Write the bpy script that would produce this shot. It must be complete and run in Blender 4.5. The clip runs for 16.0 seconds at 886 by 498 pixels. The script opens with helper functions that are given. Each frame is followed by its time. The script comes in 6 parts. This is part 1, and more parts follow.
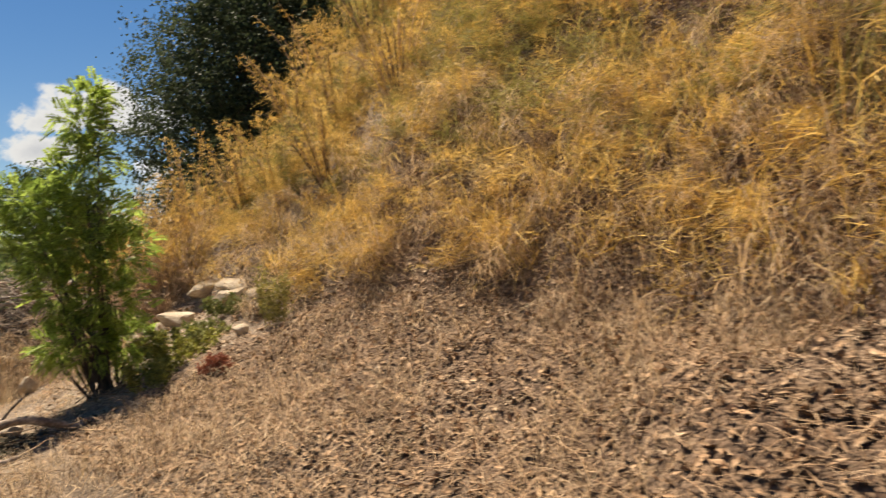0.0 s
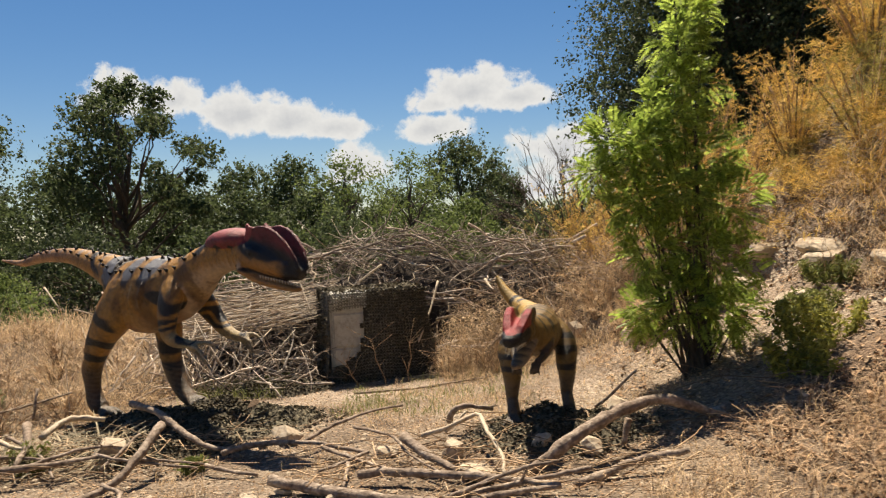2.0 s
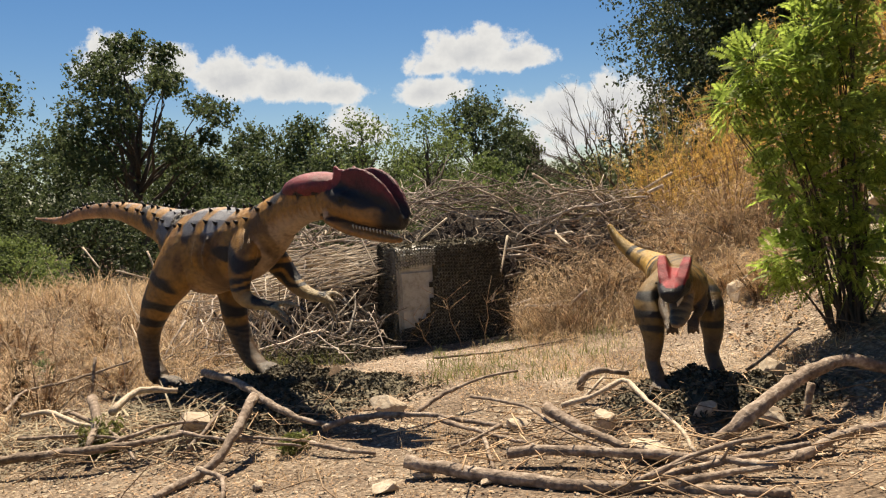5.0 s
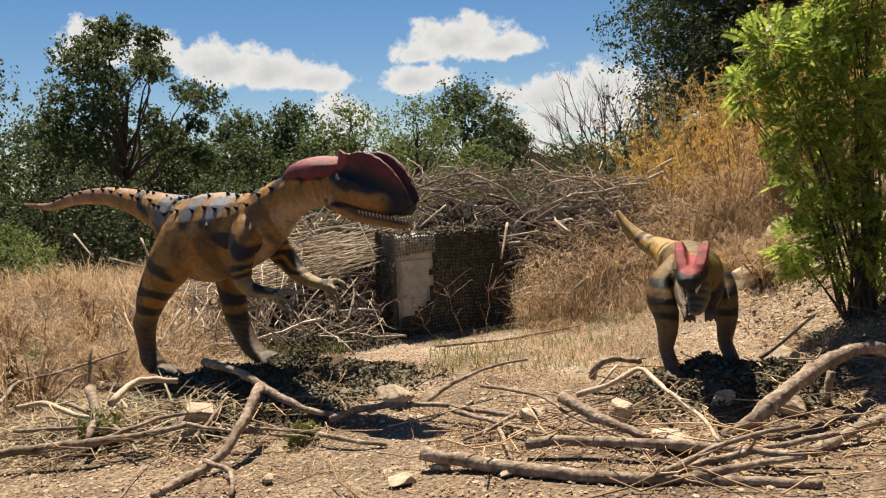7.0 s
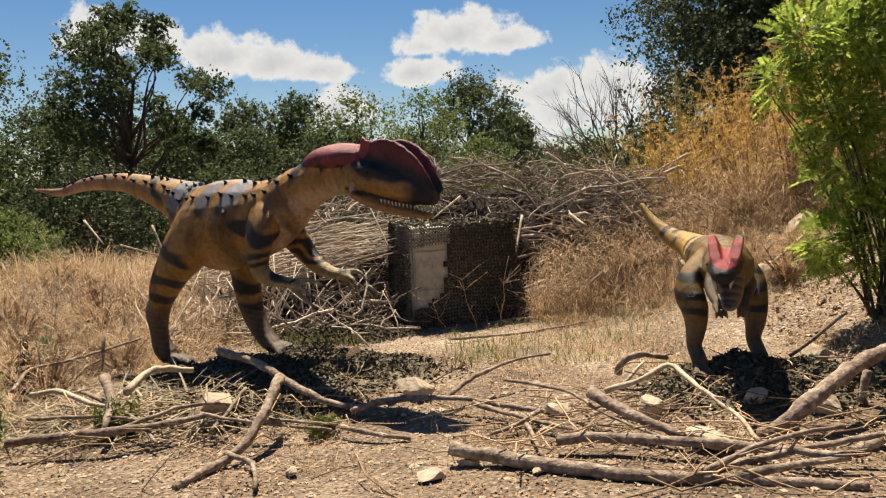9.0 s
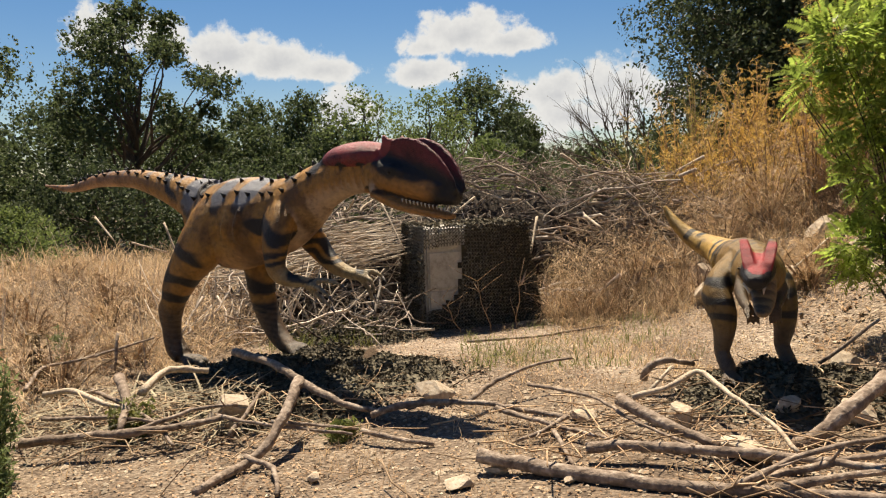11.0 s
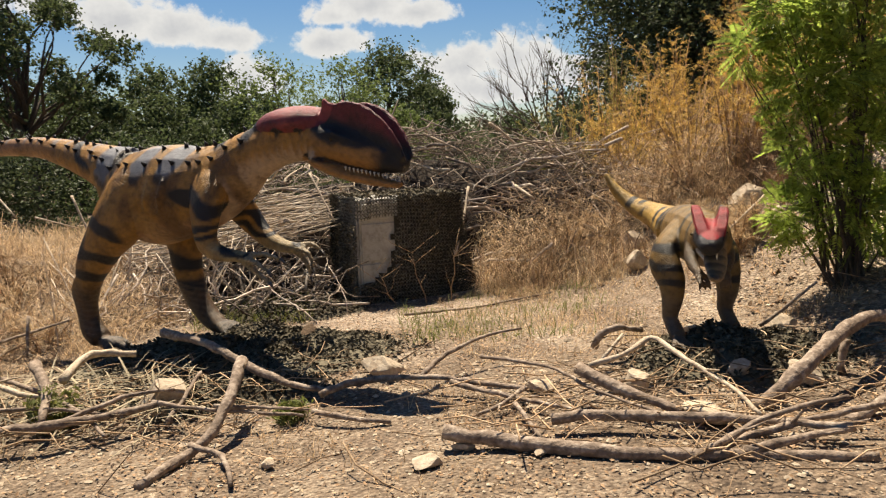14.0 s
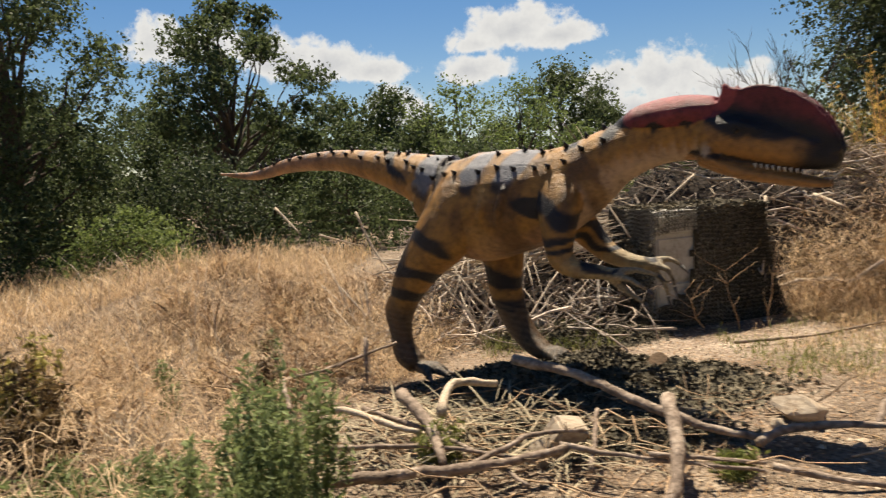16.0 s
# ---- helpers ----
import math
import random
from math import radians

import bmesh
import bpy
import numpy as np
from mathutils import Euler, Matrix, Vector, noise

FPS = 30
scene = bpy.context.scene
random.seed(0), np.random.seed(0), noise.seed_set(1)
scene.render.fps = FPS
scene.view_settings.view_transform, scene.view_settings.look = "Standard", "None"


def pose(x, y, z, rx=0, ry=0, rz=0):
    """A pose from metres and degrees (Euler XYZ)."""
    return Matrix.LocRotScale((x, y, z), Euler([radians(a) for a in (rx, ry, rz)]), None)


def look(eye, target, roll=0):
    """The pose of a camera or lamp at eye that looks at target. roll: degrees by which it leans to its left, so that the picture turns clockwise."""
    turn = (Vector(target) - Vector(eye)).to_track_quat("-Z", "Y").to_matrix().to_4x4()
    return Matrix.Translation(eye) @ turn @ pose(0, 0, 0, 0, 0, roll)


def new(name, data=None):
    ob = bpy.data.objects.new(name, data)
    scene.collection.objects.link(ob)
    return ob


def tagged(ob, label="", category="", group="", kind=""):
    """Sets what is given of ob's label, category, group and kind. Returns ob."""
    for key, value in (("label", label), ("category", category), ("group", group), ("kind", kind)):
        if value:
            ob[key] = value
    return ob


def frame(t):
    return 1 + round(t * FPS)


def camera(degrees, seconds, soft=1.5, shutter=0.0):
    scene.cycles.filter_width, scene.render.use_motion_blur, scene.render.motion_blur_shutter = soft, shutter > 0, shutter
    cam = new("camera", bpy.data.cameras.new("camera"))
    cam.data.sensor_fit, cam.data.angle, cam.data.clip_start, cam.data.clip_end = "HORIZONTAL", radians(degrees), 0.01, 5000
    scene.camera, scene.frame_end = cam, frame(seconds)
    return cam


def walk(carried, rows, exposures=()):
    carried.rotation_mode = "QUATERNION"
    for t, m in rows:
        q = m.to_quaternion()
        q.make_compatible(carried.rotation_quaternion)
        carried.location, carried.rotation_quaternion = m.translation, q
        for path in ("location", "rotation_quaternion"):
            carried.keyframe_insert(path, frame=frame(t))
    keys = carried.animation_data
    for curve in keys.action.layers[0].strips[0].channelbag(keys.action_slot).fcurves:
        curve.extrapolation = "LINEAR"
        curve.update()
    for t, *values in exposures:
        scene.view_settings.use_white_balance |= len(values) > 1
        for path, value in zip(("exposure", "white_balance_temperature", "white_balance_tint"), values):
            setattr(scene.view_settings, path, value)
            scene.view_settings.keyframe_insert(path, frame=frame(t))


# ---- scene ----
cam = camera(62.7, 16.0, 1.2, 0.18)
PATH = [
    (0, (-0.219, 0.132, 1.728), (0.636, 1.94, 1.712), -3.2),
    (0.5, (-0.59, 0.733, 1.706), (-0.074, 2.664, 1.636), -3.0),
    (1, (-1.091, 1.268, 1.703), (-0.847, 3.251, 1.625), -7.1),
    (1.5, (-1.594, 1.694, 1.716), (-1.643, 3.691, 1.625), -0.1),
    (2, (-2.016, 2.0, 1.686), (-2.106, 3.997, 1.633), -2.6),
    (2.5, (-2.317, 2.323, 1.637), (-2.586, 4.3, 1.492), -2.3),
    (3, (-2.574, 2.51, 1.601), (-2.738, 4.493, 1.404), -3.0),
    (3.5, (-2.724, 2.613, 1.587), (-2.857, 4.601, 1.41), -3.6),
    (4, (-2.794, 2.663, 1.583), (-2.947, 4.651, 1.429), -3.3),
    (4.5, (-2.844, 2.683, 1.575), (-2.968, 4.674, 1.427), -3.3),
    (7, (-3.048, 2.815, 1.553), (-3.104, 4.806, 1.368), -3.2),
    (7.5, (-3.083, 2.84, 1.549), (-3.145, 4.829, 1.355), -2.8),
    (8, (-3.122, 2.863, 1.543), (-3.186, 4.852, 1.342), -2.7),
    (10.5, (-3.303, 2.976, 1.529), (-3.358, 4.964, 1.325), -1.7),
    (11, (-3.33, 2.998, 1.531), (-3.395, 4.987, 1.33), -1.8),
    (11.5, (-3.368, 3.02, 1.528), (-3.419, 5.009, 1.325), -1.8),
    (12, (-3.402, 3.05, 1.52), (-3.434, 5.039, 1.314), -1.7),
    (12.5, (-3.441, 3.072, 1.515), (-3.427, 5.062, 1.317), -1.2),
    (13, (-3.481, 3.1, 1.512), (-3.453, 5.089, 1.31), -1.3),
    (13.5, (-3.515, 3.133, 1.51), (-3.449, 5.12, 1.296), -1.2),
    (14, (-3.56, 3.176, 1.502), (-3.382, 5.148, 1.219), -1.8),
    (14.5, (-3.653, 3.219, 1.502), (-3.363, 5.175, 1.207), -2.4),
    (15, (-3.856, 3.328, 1.483), (-3.688, 5.305, 1.228), -1.0),
    (15.5, (-4.267, 3.546, 1.446), (-4.252, 5.534, 1.224), -2.4),
    (16, (-4.94, 3.851, 1.424), (-5.151, 5.83, 1.222), -3.4),
]
EXPOSURE, SKY_STRENGTH, CLOUD_STRENGTH, SUN_STRENGTH = 1.1, 0.043, 0.43, 5.0
walk(cam, [(t, look(eye, target, roll)) for t, eye, target, roll in PATH], exposures=[(0, EXPOSURE, 7050, 10), (16, EXPOSURE, 7050, 10)])

# ---- world and sun ----
SUN_ELEVATION, SUN_AZIMUTH = 64.0, -14.0  # the sun stands behind the place, a little to the left of +y
world = bpy.data.worlds.new("world")
scene.world = world
world.use_nodes = True
WN, WL = world.node_tree.nodes, world.node_tree.links
WN.clear()


def wnode(kind):
    return WN.new(kind)


def wmath(op, a, b=None, clamp=False):
    n = wnode("ShaderNodeMath")
    n.operation, n.use_clamp = op, clamp
    for s, v in zip(n.inputs, (a, b)):
        if v is None:
            continue
        if isinstance(v, (int, float)):
            s.default_value = v
        else:
            WL.new(v, s)
    return n.outputs[0]


sky = wnode("ShaderNodeTexSky")
sky.sky_type, sky.sun_disc = "NISHITA", False
sky.sun_elevation, sky.sun_rotation = radians(SUN_ELEVATION), radians(SUN_AZIMUTH)
sky.air_density, sky.dust_density, sky.ozone_density = 1.0, 0.15, 3.0
coord = wnode("ShaderNodeTexCoord")
sep = wnode("ShaderNodeSeparateXYZ")
WL.new(coord.outputs["Generated"], sep.inputs[0])
ahead = wmath("MAXIMUM", sep.outputs[1], 0.05)
cx, cz = wmath("DIVIDE", sep.outputs[0], ahead), wmath("DIVIDE", sep.outputs[2], ahead)
flat = wnode("ShaderNodeCombineXYZ")
WL.new(cx, flat.inputs[0]), WL.new(cz, flat.inputs[1])


def wnoise(scale, detail, rough):
    n = wnode("ShaderNodeTexNoise")
    n.inputs["Scale"].default_value, n.inputs["Detail"].default_value, n.inputs["Roughness"].default_value = scale, detail, rough
    WL.new(flat.outputs[0], n.inputs["Vector"])
    return n.outputs["Fac"]


# cumulus lobes: way to the side, way up, half width, half height
LOBES = [(-0.347, 0.174, 0.04, 0.03), (-0.305, 0.170, 0.058, 0.031), (-0.256, 0.156, 0.074, 0.027), (-0.187, 0.146, 0.062, 0.02),
         (0.005, 0.186, 0.078, 0.034), (-0.045, 0.173, 0.047, 0.019), (0.065, 0.175, 0.051, 0.022), (-0.05, 0.136, 0.056, 0.022),
         (0.124, 0.104, 0.07, 0.033), (0.204, 0.113, 0.07, 0.037), (0.162, 0.073, 0.101, 0.028), (0.082, 0.05, 0.054, 0.02),
         (-0.16, 0.09, 0.05, 0.03), (-0.49, 0.205, 0.06, 0.035), (-0.41, 0.195, 0.05, 0.03), (0.29, 0.09, 0.06, 0.03)]
mass = None
for lx, lz, rx, rz in LOBES:
    rx, rz = rx * 1.15, rz * 1.3
    a = wmath("DIVIDE", wmath("SUBTRACT", cx, lx), rx)
    b = wmath("DIVIDE", wmath("SUBTRACT", cz, lz), rz)
    # flatter below than above
    b = wmath("MULTIPLY", b, wmath("ADD", 1.0, wmath("MULTIPLY", wmath("LESS_THAN", b, 0.0), 0.45)))
    d = wmath("SUBTRACT", 1.0, wmath("SQRT", wmath("ADD", wmath("MULTIPLY", a, a), wmath("MULTIPLY", b, b))))
    if mass is None:
        mass = d
    else:
        n = wnode("ShaderNodeMath")
        n.operation = "SMOOTH_MAX"
        WL.new(mass, n.inputs[0]), WL.new(d, n.inputs[1])
        n.inputs[2].default_value = 0.25
        mass = n.outputs[0]
puffs = wmath("SUBTRACT", wnoise(26.0, 6.0, 0.62), 0.5)
veil = wmath("SUBTRACT", wnoise(9.0, 5.0, 0.6), 0.5)
dens = wmath("ADD", wmath("ADD", mass, wmath("MULTIPLY", puffs, 1.9)), wmath("MULTIPLY", veil, 0.5))
cover = wnode("ShaderNodeMapRange")
cover.interpolation_type = "SMOOTHSTEP"
cover.inputs["From Min"].default_value, cover.inputs["From Max"].default_value = 0.02, 0.42
WL.new(dens, cover.inputs["Value"])
front = wmath("GREATER_THAN", sep.outputs[1], 0.06)
covered = wmath("MULTIPLY", cover.outputs[0], front)
body = wnode("ShaderNodeMapRange")
body.inputs["From Min"].default_value, body.inputs["From Max"].default_value = 0.1, 1.3
body.inputs["To Min"].default_value, body.inputs["To Max"].default_value = 1.0, 0.35
WL.new(wmath("ADD", dens, wmath("MULTIPLY", wnoise(40.0, 4.0, 0.6), 0.35)), body.inputs["Value"])
cloud = wnode("ShaderNodeMix")
cloud.data_type = "RGBA"
cloud.inputs["A"].default_value, cloud.inputs["B"].default_value = (0.46, 0.50, 0.58, 1), (0.97, 0.99, 1.0, 1)
WL.new(body.outputs[0], cloud.inputs["Factor"])
bg_sky, bg_cloud, mixed, out = wnode("ShaderNodeBackground"), wnode("ShaderNodeBackground"), wnode("ShaderNodeMixShader"), wnode("ShaderNodeOutputWorld")
bg_sky.inputs[1].default_value, bg_cloud.inputs[1].default_value = SKY_STRENGTH, CLOUD_STRENGTH
deep = wnode("ShaderNodeHueSaturation")
deep.inputs["Saturation"].default_value = 1.3
tint = wnode("ShaderNodeMix")
tint.data_type, tint.blend_type = "RGBA", "MULTIPLY"
tint.inputs["Factor"].default_value, tint.inputs["B"].default_value = 1.0, (1.0, 0.97, 1.0, 1)
WL.new(sky.outputs[0], tint.inputs["A"])
WL.new(tint.outputs["Result"], deep.inputs["Color"])
WL.new(deep.outputs[0], bg_sky.inputs[0]), WL.new(cloud.outputs["Result"], bg_cloud.inputs[0])
WL.new(covered, mixed.inputs[0]), WL.new(bg_sky.outputs[0], mixed.inputs[1]), WL.new(bg_cloud.outputs[0], mixed.inputs[2])
WL.new(mixed.outputs[0], out.inputs[0])

sun = new("sun", bpy.data.lights.new("sun", "SUN"))
sun.data.energy, sun.data.angle, sun.data.color = SUN_STRENGTH, radians(0.53), (1.0, 0.91, 0.77)
SE, SA = radians(SUN_ELEVATION), radians(SUN_AZIMUTH)
TO_SUN = Vector((math.sin(SA) * math.cos(SE), math.cos(SA) * math.cos(SE), math.sin(SE)))
sun.matrix_world = look((0, 0, 30), Vector((0, 0, 30)) - TO_SUN)


# ---- materials ----
def mat(name, colours, scale=4.0, fine=40.0, rough=0.85, bump=0.3, through_light=0.0, island=0.0, each=0.0, attribute="", stretch=(1, 1, 1), spec=0.3, speckle=0.0, scales=0.0):
    """Procedural surface: colours blended by a broad and a fine noise; island/each vary the brightness per piece; through_light lets light shine through thin leaves."""
    m = bpy.data.materials.new(name)
    m.use_nodes = True
    N, L = m.node_tree.nodes, m.node_tree.links
    b = N["Principled BSDF"]
    tc, mp = N.new("ShaderNodeTexCoord"), N.new("ShaderNodeMapping")
    mp.inputs["Scale"].default_value = stretch
    L.new(tc.outputs["Object"], mp.inputs[0])

    def noise_of(s, detail):
        n = N.new("ShaderNodeTexNoise")
        n.inputs["Scale"].default_value, n.inputs["Detail"].default_value, n.inputs["Roughness"].default_value = s, detail, 0.6
        L.new(mp.outputs[0], n.inputs["Vector"])
        return n.outputs["Fac"]

    broad, small = noise_of(scale, 4.0), noise_of(fine, 3.0)
    mixf = N.new("ShaderNodeMath")
    mixf.operation = "MULTIPLY_ADD"
    mixf.inputs[1].default_value = 0.55
    L.new(small, mixf.inputs[0])
    half = N.new("ShaderNodeMath")
    half.operation = "MULTIPLY"
    half.inputs[1].default_value = 0.45
    L.new(broad, half.inputs[0]), L.new(half.outputs[0], mixf.inputs[2])
    fac = mixf.outputs[0]
    ramp = N.new("ShaderNodeValToRGB")
    el = ramp.color_ramp.elements
    while len(el) < len(colours):
        el.new(0.5)
    for i, c in enumerate(colours):
        el[i].position = 0.32 + 0.36 * i / max(1, len(colours) - 1)
        el[i].color = (*c, 1)
    L.new(fac, ramp.inputs[0])
    colour = ramp.outputs[0]
    if speckle:
        vo, grit = N.new("ShaderNodeTexVoronoi"), N.new("ShaderNodeMix")
        vo.inputs["Scale"].default_value = speckle
        L.new(mp.outputs[0], vo.inputs["Vector"])
        bw = N.new("ShaderNodeRGBToBW")
        L.new(vo.outputs["Color"], bw.inputs[0])
        tone = N.new("ShaderNodeMapRange")
        tone.inputs["To Min"].default_value, tone.inputs["To Max"].default_value = 0.55, 1.5
        L.new(bw.outputs[0], tone.inputs["Value"])
        grit.data_type, grit.blend_type = "RGBA", "MULTIPLY"
        grit.inputs["Factor"].default_value = 0.75
        L.new(colour, grit.inputs["A"]), L.new(tone.outputs[0], grit.inputs["B"])
        colour = grit.outputs["Result"]
        add = N.new("ShaderNodeMath")
        add.operation = "SUBTRACT"
        L.new(fac, add.inputs[0]), L.new(vo.outputs["Distance"], add.inputs[1])
        fac = add.outputs[0]
    if scales:
        vo, add = N.new("ShaderNodeTexVoronoi"), N.new("ShaderNodeMath")
        vo.inputs["Scale"].default_value = scales
        L.new(mp.outputs[0], vo.inputs["Vector"])
        add.operation = "MULTIPLY_ADD"
        add.inputs[1].default_value = -0.55
        L.new(vo.outputs["Distance"], add.inputs[0]), L.new(fac, add.inputs[2])
        fac = add.outputs[0]
    if attribute:
        at = N.new("ShaderNodeAttribute")
        at.attribute_name = attribute
        mul = N.new("ShaderNodeMix")
        mul.data_type, mul.blend_type = "RGBA", "MULTIPLY"
        mul.inputs["Factor"].default_value = 1.0
        L.new(colour, mul.inputs["A"]), L.new(at.outputs["Color"], mul.inputs["B"])
        colour = mul.outputs["Result"]
    if island or each:
        src = N.new("ShaderNodeNewGeometry").outputs["Random Per Island"] if island else N.new("ShaderNodeObjectInfo").outputs["Random"]
        amount = island or each
        rng = N.new("ShaderNodeMapRange")
        rng.inputs["To Min"].default_value, rng.inputs["To Max"].default_value = 1.0 - amount, 1.0 + amount
        L.new(src, rng.inputs["Value"])
        hsv = N.new("ShaderNodeHueSaturation")
        L.new(colour, hsv.inputs["Color"]), L.new(rng.outputs[0], hsv.inputs["Value"])
        colour = hsv.outputs[0]
    L.new(colour, b.inputs["Base Color"])
    b.inputs["Roughness"].default_value = rough
    b.inputs["Specular IOR Level"].default_value = spec
    if bump:
        bp = N.new("ShaderNodeBump")
        bp.inputs["Strength"].default_value, bp.inputs["Distance"].default_value = bump, 0.02
        L.new(fac, bp.inputs["Height"]), L.new(bp.outputs[0], b.inputs["Normal"])
    if through_light:
        tr, mx = N.new("ShaderNodeBsdfTranslucent"), N.new("ShaderNodeMixShader")
        L.new(colour, tr.inputs[0])
        mx.inputs[0].default_value = through_light
        L.new(b.outputs[0], mx.inputs[1]), L.new(tr.outputs[0], mx.inputs[2])
        L.new(mx.outputs[0], N["Material Output"].inputs["Surface"])
    return m


M_GROUND = mat("gravel_soil", [(0.06, 0.041, 0.028), (0.165, 0.118, 0.08), (0.34, 0.27, 0.195)], 1.6, 38.0, 0.95, 1.0, speckle=42.0, attribute="soil")
M_PEBBLE = mat("pebble", [(0.23, 0.17, 0.115), (0.47, 0.39, 0.29)], 9.0, 60.0, 0.9, 0.3, island=0.4)
M_ROCK = mat("limestone", [(0.28, 0.205, 0.135), (0.43, 0.345, 0.25), (0.56, 0.475, 0.365)], 5.0, 35.0, 0.9, 0.6)
M_CLOD = mat("brown_clod", [(0.06, 0.04, 0.025), (0.15, 0.095, 0.055)], 8.0, 50.0, 0.95, 0.8)
M_LITTER = mat("leaf_litter", [(0.12, 0.064, 0.034), (0.28, 0.175, 0.098), (0.46, 0.345, 0.23)], 3.0, 30.0, 0.9, 0.0, island=0.55)
M_DEAD = mat("dead_stems", [(0.135, 0.082, 0.045), (0.31, 0.205, 0.12), (0.51, 0.385, 0.25)], 2.0, 20.0, 0.85, 0.0, island=0.6)
M_LOG = mat("weathered_wood", [(0.07, 0.049, 0.036), (0.22, 0.163, 0.12), (0.46, 0.375, 0.295)], 7.0, 30.0, 0.85, 1.0)
M_PALE = mat("pale_barkless_wood", [(0.24, 0.17, 0.11), (0.45, 0.36, 0.26), (0.56, 0.48, 0.37)], 9.0, 50.0, 0.8, 0.7)
M_TWIG = mat("grey_twigs", [(0.15, 0.115, 0.088), (0.38, 0.31, 0.25), (0.62, 0.54, 0.45)], 2.0, 25.0, 0.8, 0.3, island=0.65)
M_PILE = mat("grey_brown_brushwood", [(0.05, 0.038, 0.03), (0.17, 0.13, 0.1), (0.38, 0.315, 0.25)], 2.0, 25.0, 0.85, 0.3, island=0.6)
M_CANE = mat("pale_canes", [(0.32, 0.25, 0.18), (0.60, 0.51, 0.40)], 2.0, 25.0, 0.7, 0.2, island=0.35)
# near-black tone that puts shade into the brush pile's gaps
M_CORE = mat("pile_gap_shade", [(0.02, 0.015, 0.011), (0.055, 0.04, 0.029)], 4.0, 20.0, 0.95, 0.9)
M_STRAW = mat("dry_straw_grass", [(0.30, 0.19, 0.1), (0.52, 0.37, 0.215), (0.67, 0.525, 0.34)], 2.5, 9.0, 0.65, 0.0, 0.35, island=0.5)
M_GOLD = mat("golden_dry_brush", [(0.36, 0.21, 0.05), (0.62, 0.41, 0.11), (0.74, 0.55, 0.21)], 2.2, 9.0, 0.65, 0.0, 0.35, island=0.55)
M_OLIVE = mat("olive_dry_brush", [(0.20, 0.19, 0.05), (0.42, 0.35, 0.11)], 1.5, 7.0, 0.7, 0.0, 0.3, island=0.5)
M_GREENGRASS = mat("green_grass", [(0.12, 0.15, 0.035), (0.25, 0.24, 0.08)], 2.0, 9.0, 0.7, 0.0, 0.35, island=0.3)
M_WEED = mat("grey_green_weed", [(0.12, 0.165, 0.06), (0.25, 0.29, 0.12)], 3.0, 15.0, 0.7, 0.0, 0.4, island=0.4)
M_LEAF = mat("bright_pinnate_leaf", [(0.15, 0.22, 0.04), (0.36, 0.435, 0.09)], 1.5, 12.0, 0.45, 0.0, 0.68, island=0.45, spec=0.3)
M_YELLOWLEAF = mat("yellow_green_leaf", [(0.16, 0.17, 0.03), (0.36, 0.34, 0.07)], 3.0, 12.0, 0.6, 0.0, 0.4, island=0.5)
M_BROWNLEAF = mat("withered_brown_leaf", [(0.07, 0.045, 0.022), (0.17, 0.115, 0.05)], 3.0, 12.0, 0.7, 0.0, 0.3, island=0.5)
M_TREE = mat("oak_leaf", [(0.05, 0.072, 0.03), (0.115, 0.142, 0.058)], 0.6, 5.0, 0.6, 0.0, 0.4, island=0.4, spec=0.2)
M_TREE_DARK = mat("dark_leaf", [(0.035, 0.05, 0.024), (0.08, 0.1, 0.045)], 0.6, 5.0, 0.6, 0.0, 0.35, island=0.4, spec=0.2)
M_TREE_LIGHT = mat("light_leaf", [(0.10, 0.14, 0.04), (0.19, 0.235, 0.075)], 0.6, 5.0, 0.6, 0.0, 0.4, island=0.4, spec=0.2)
M_BARK = mat("bark", [(0.045, 0.034, 0.026), (0.13, 0.10, 0.075)], 4.0, 25.0, 0.95, 0.8, stretch=(3, 3, 0.6))
M_SKIN = mat("painted_rubber_skin", [(0.42, 0.4, 0.38), (0.95, 0.95, 0.95), (1.4, 1.35, 1.25)], 5.0, 26.0, 0.5, 0.45, attribute="paint", spec=0.35, scales=150.0)
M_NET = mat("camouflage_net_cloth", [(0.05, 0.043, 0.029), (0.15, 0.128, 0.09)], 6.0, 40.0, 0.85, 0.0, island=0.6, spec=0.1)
M_BACKING = mat("dark_net_backing", [(0.03, 0.027, 0.02), (0.075, 0.066, 0.048)], 7.0, 60.0, 0.9, 0.5, spec=0.1)
M_NETCORD = mat("net_cord", [(0.09, 0.082, 0.062), (0.18, 0.165, 0.125)], 6.0, 40.0, 0.8, 0.0, island=0.3)
M_CABINET = mat("dirty_white_plastic", [(0.26, 0.24, 0.20), (0.40, 0.38, 0.33), (0.48, 0.46, 0.41)], 3.0, 25.0, 0.6, 0.15)
M_HUSK = mat("pale_husks", [(0.20, 0.16, 0.10), (0.36, 0.30, 0.20)], 3.0, 20.0, 0.8, 0.0, 0.1, island=0.6)
M_RED = mat("reddish_leaves", [(0.18, 0.05, 0.03), (0.30, 0.10, 0.05)], 3.0, 15.0, 0.7, 0.0, 0.3, island=0.3)


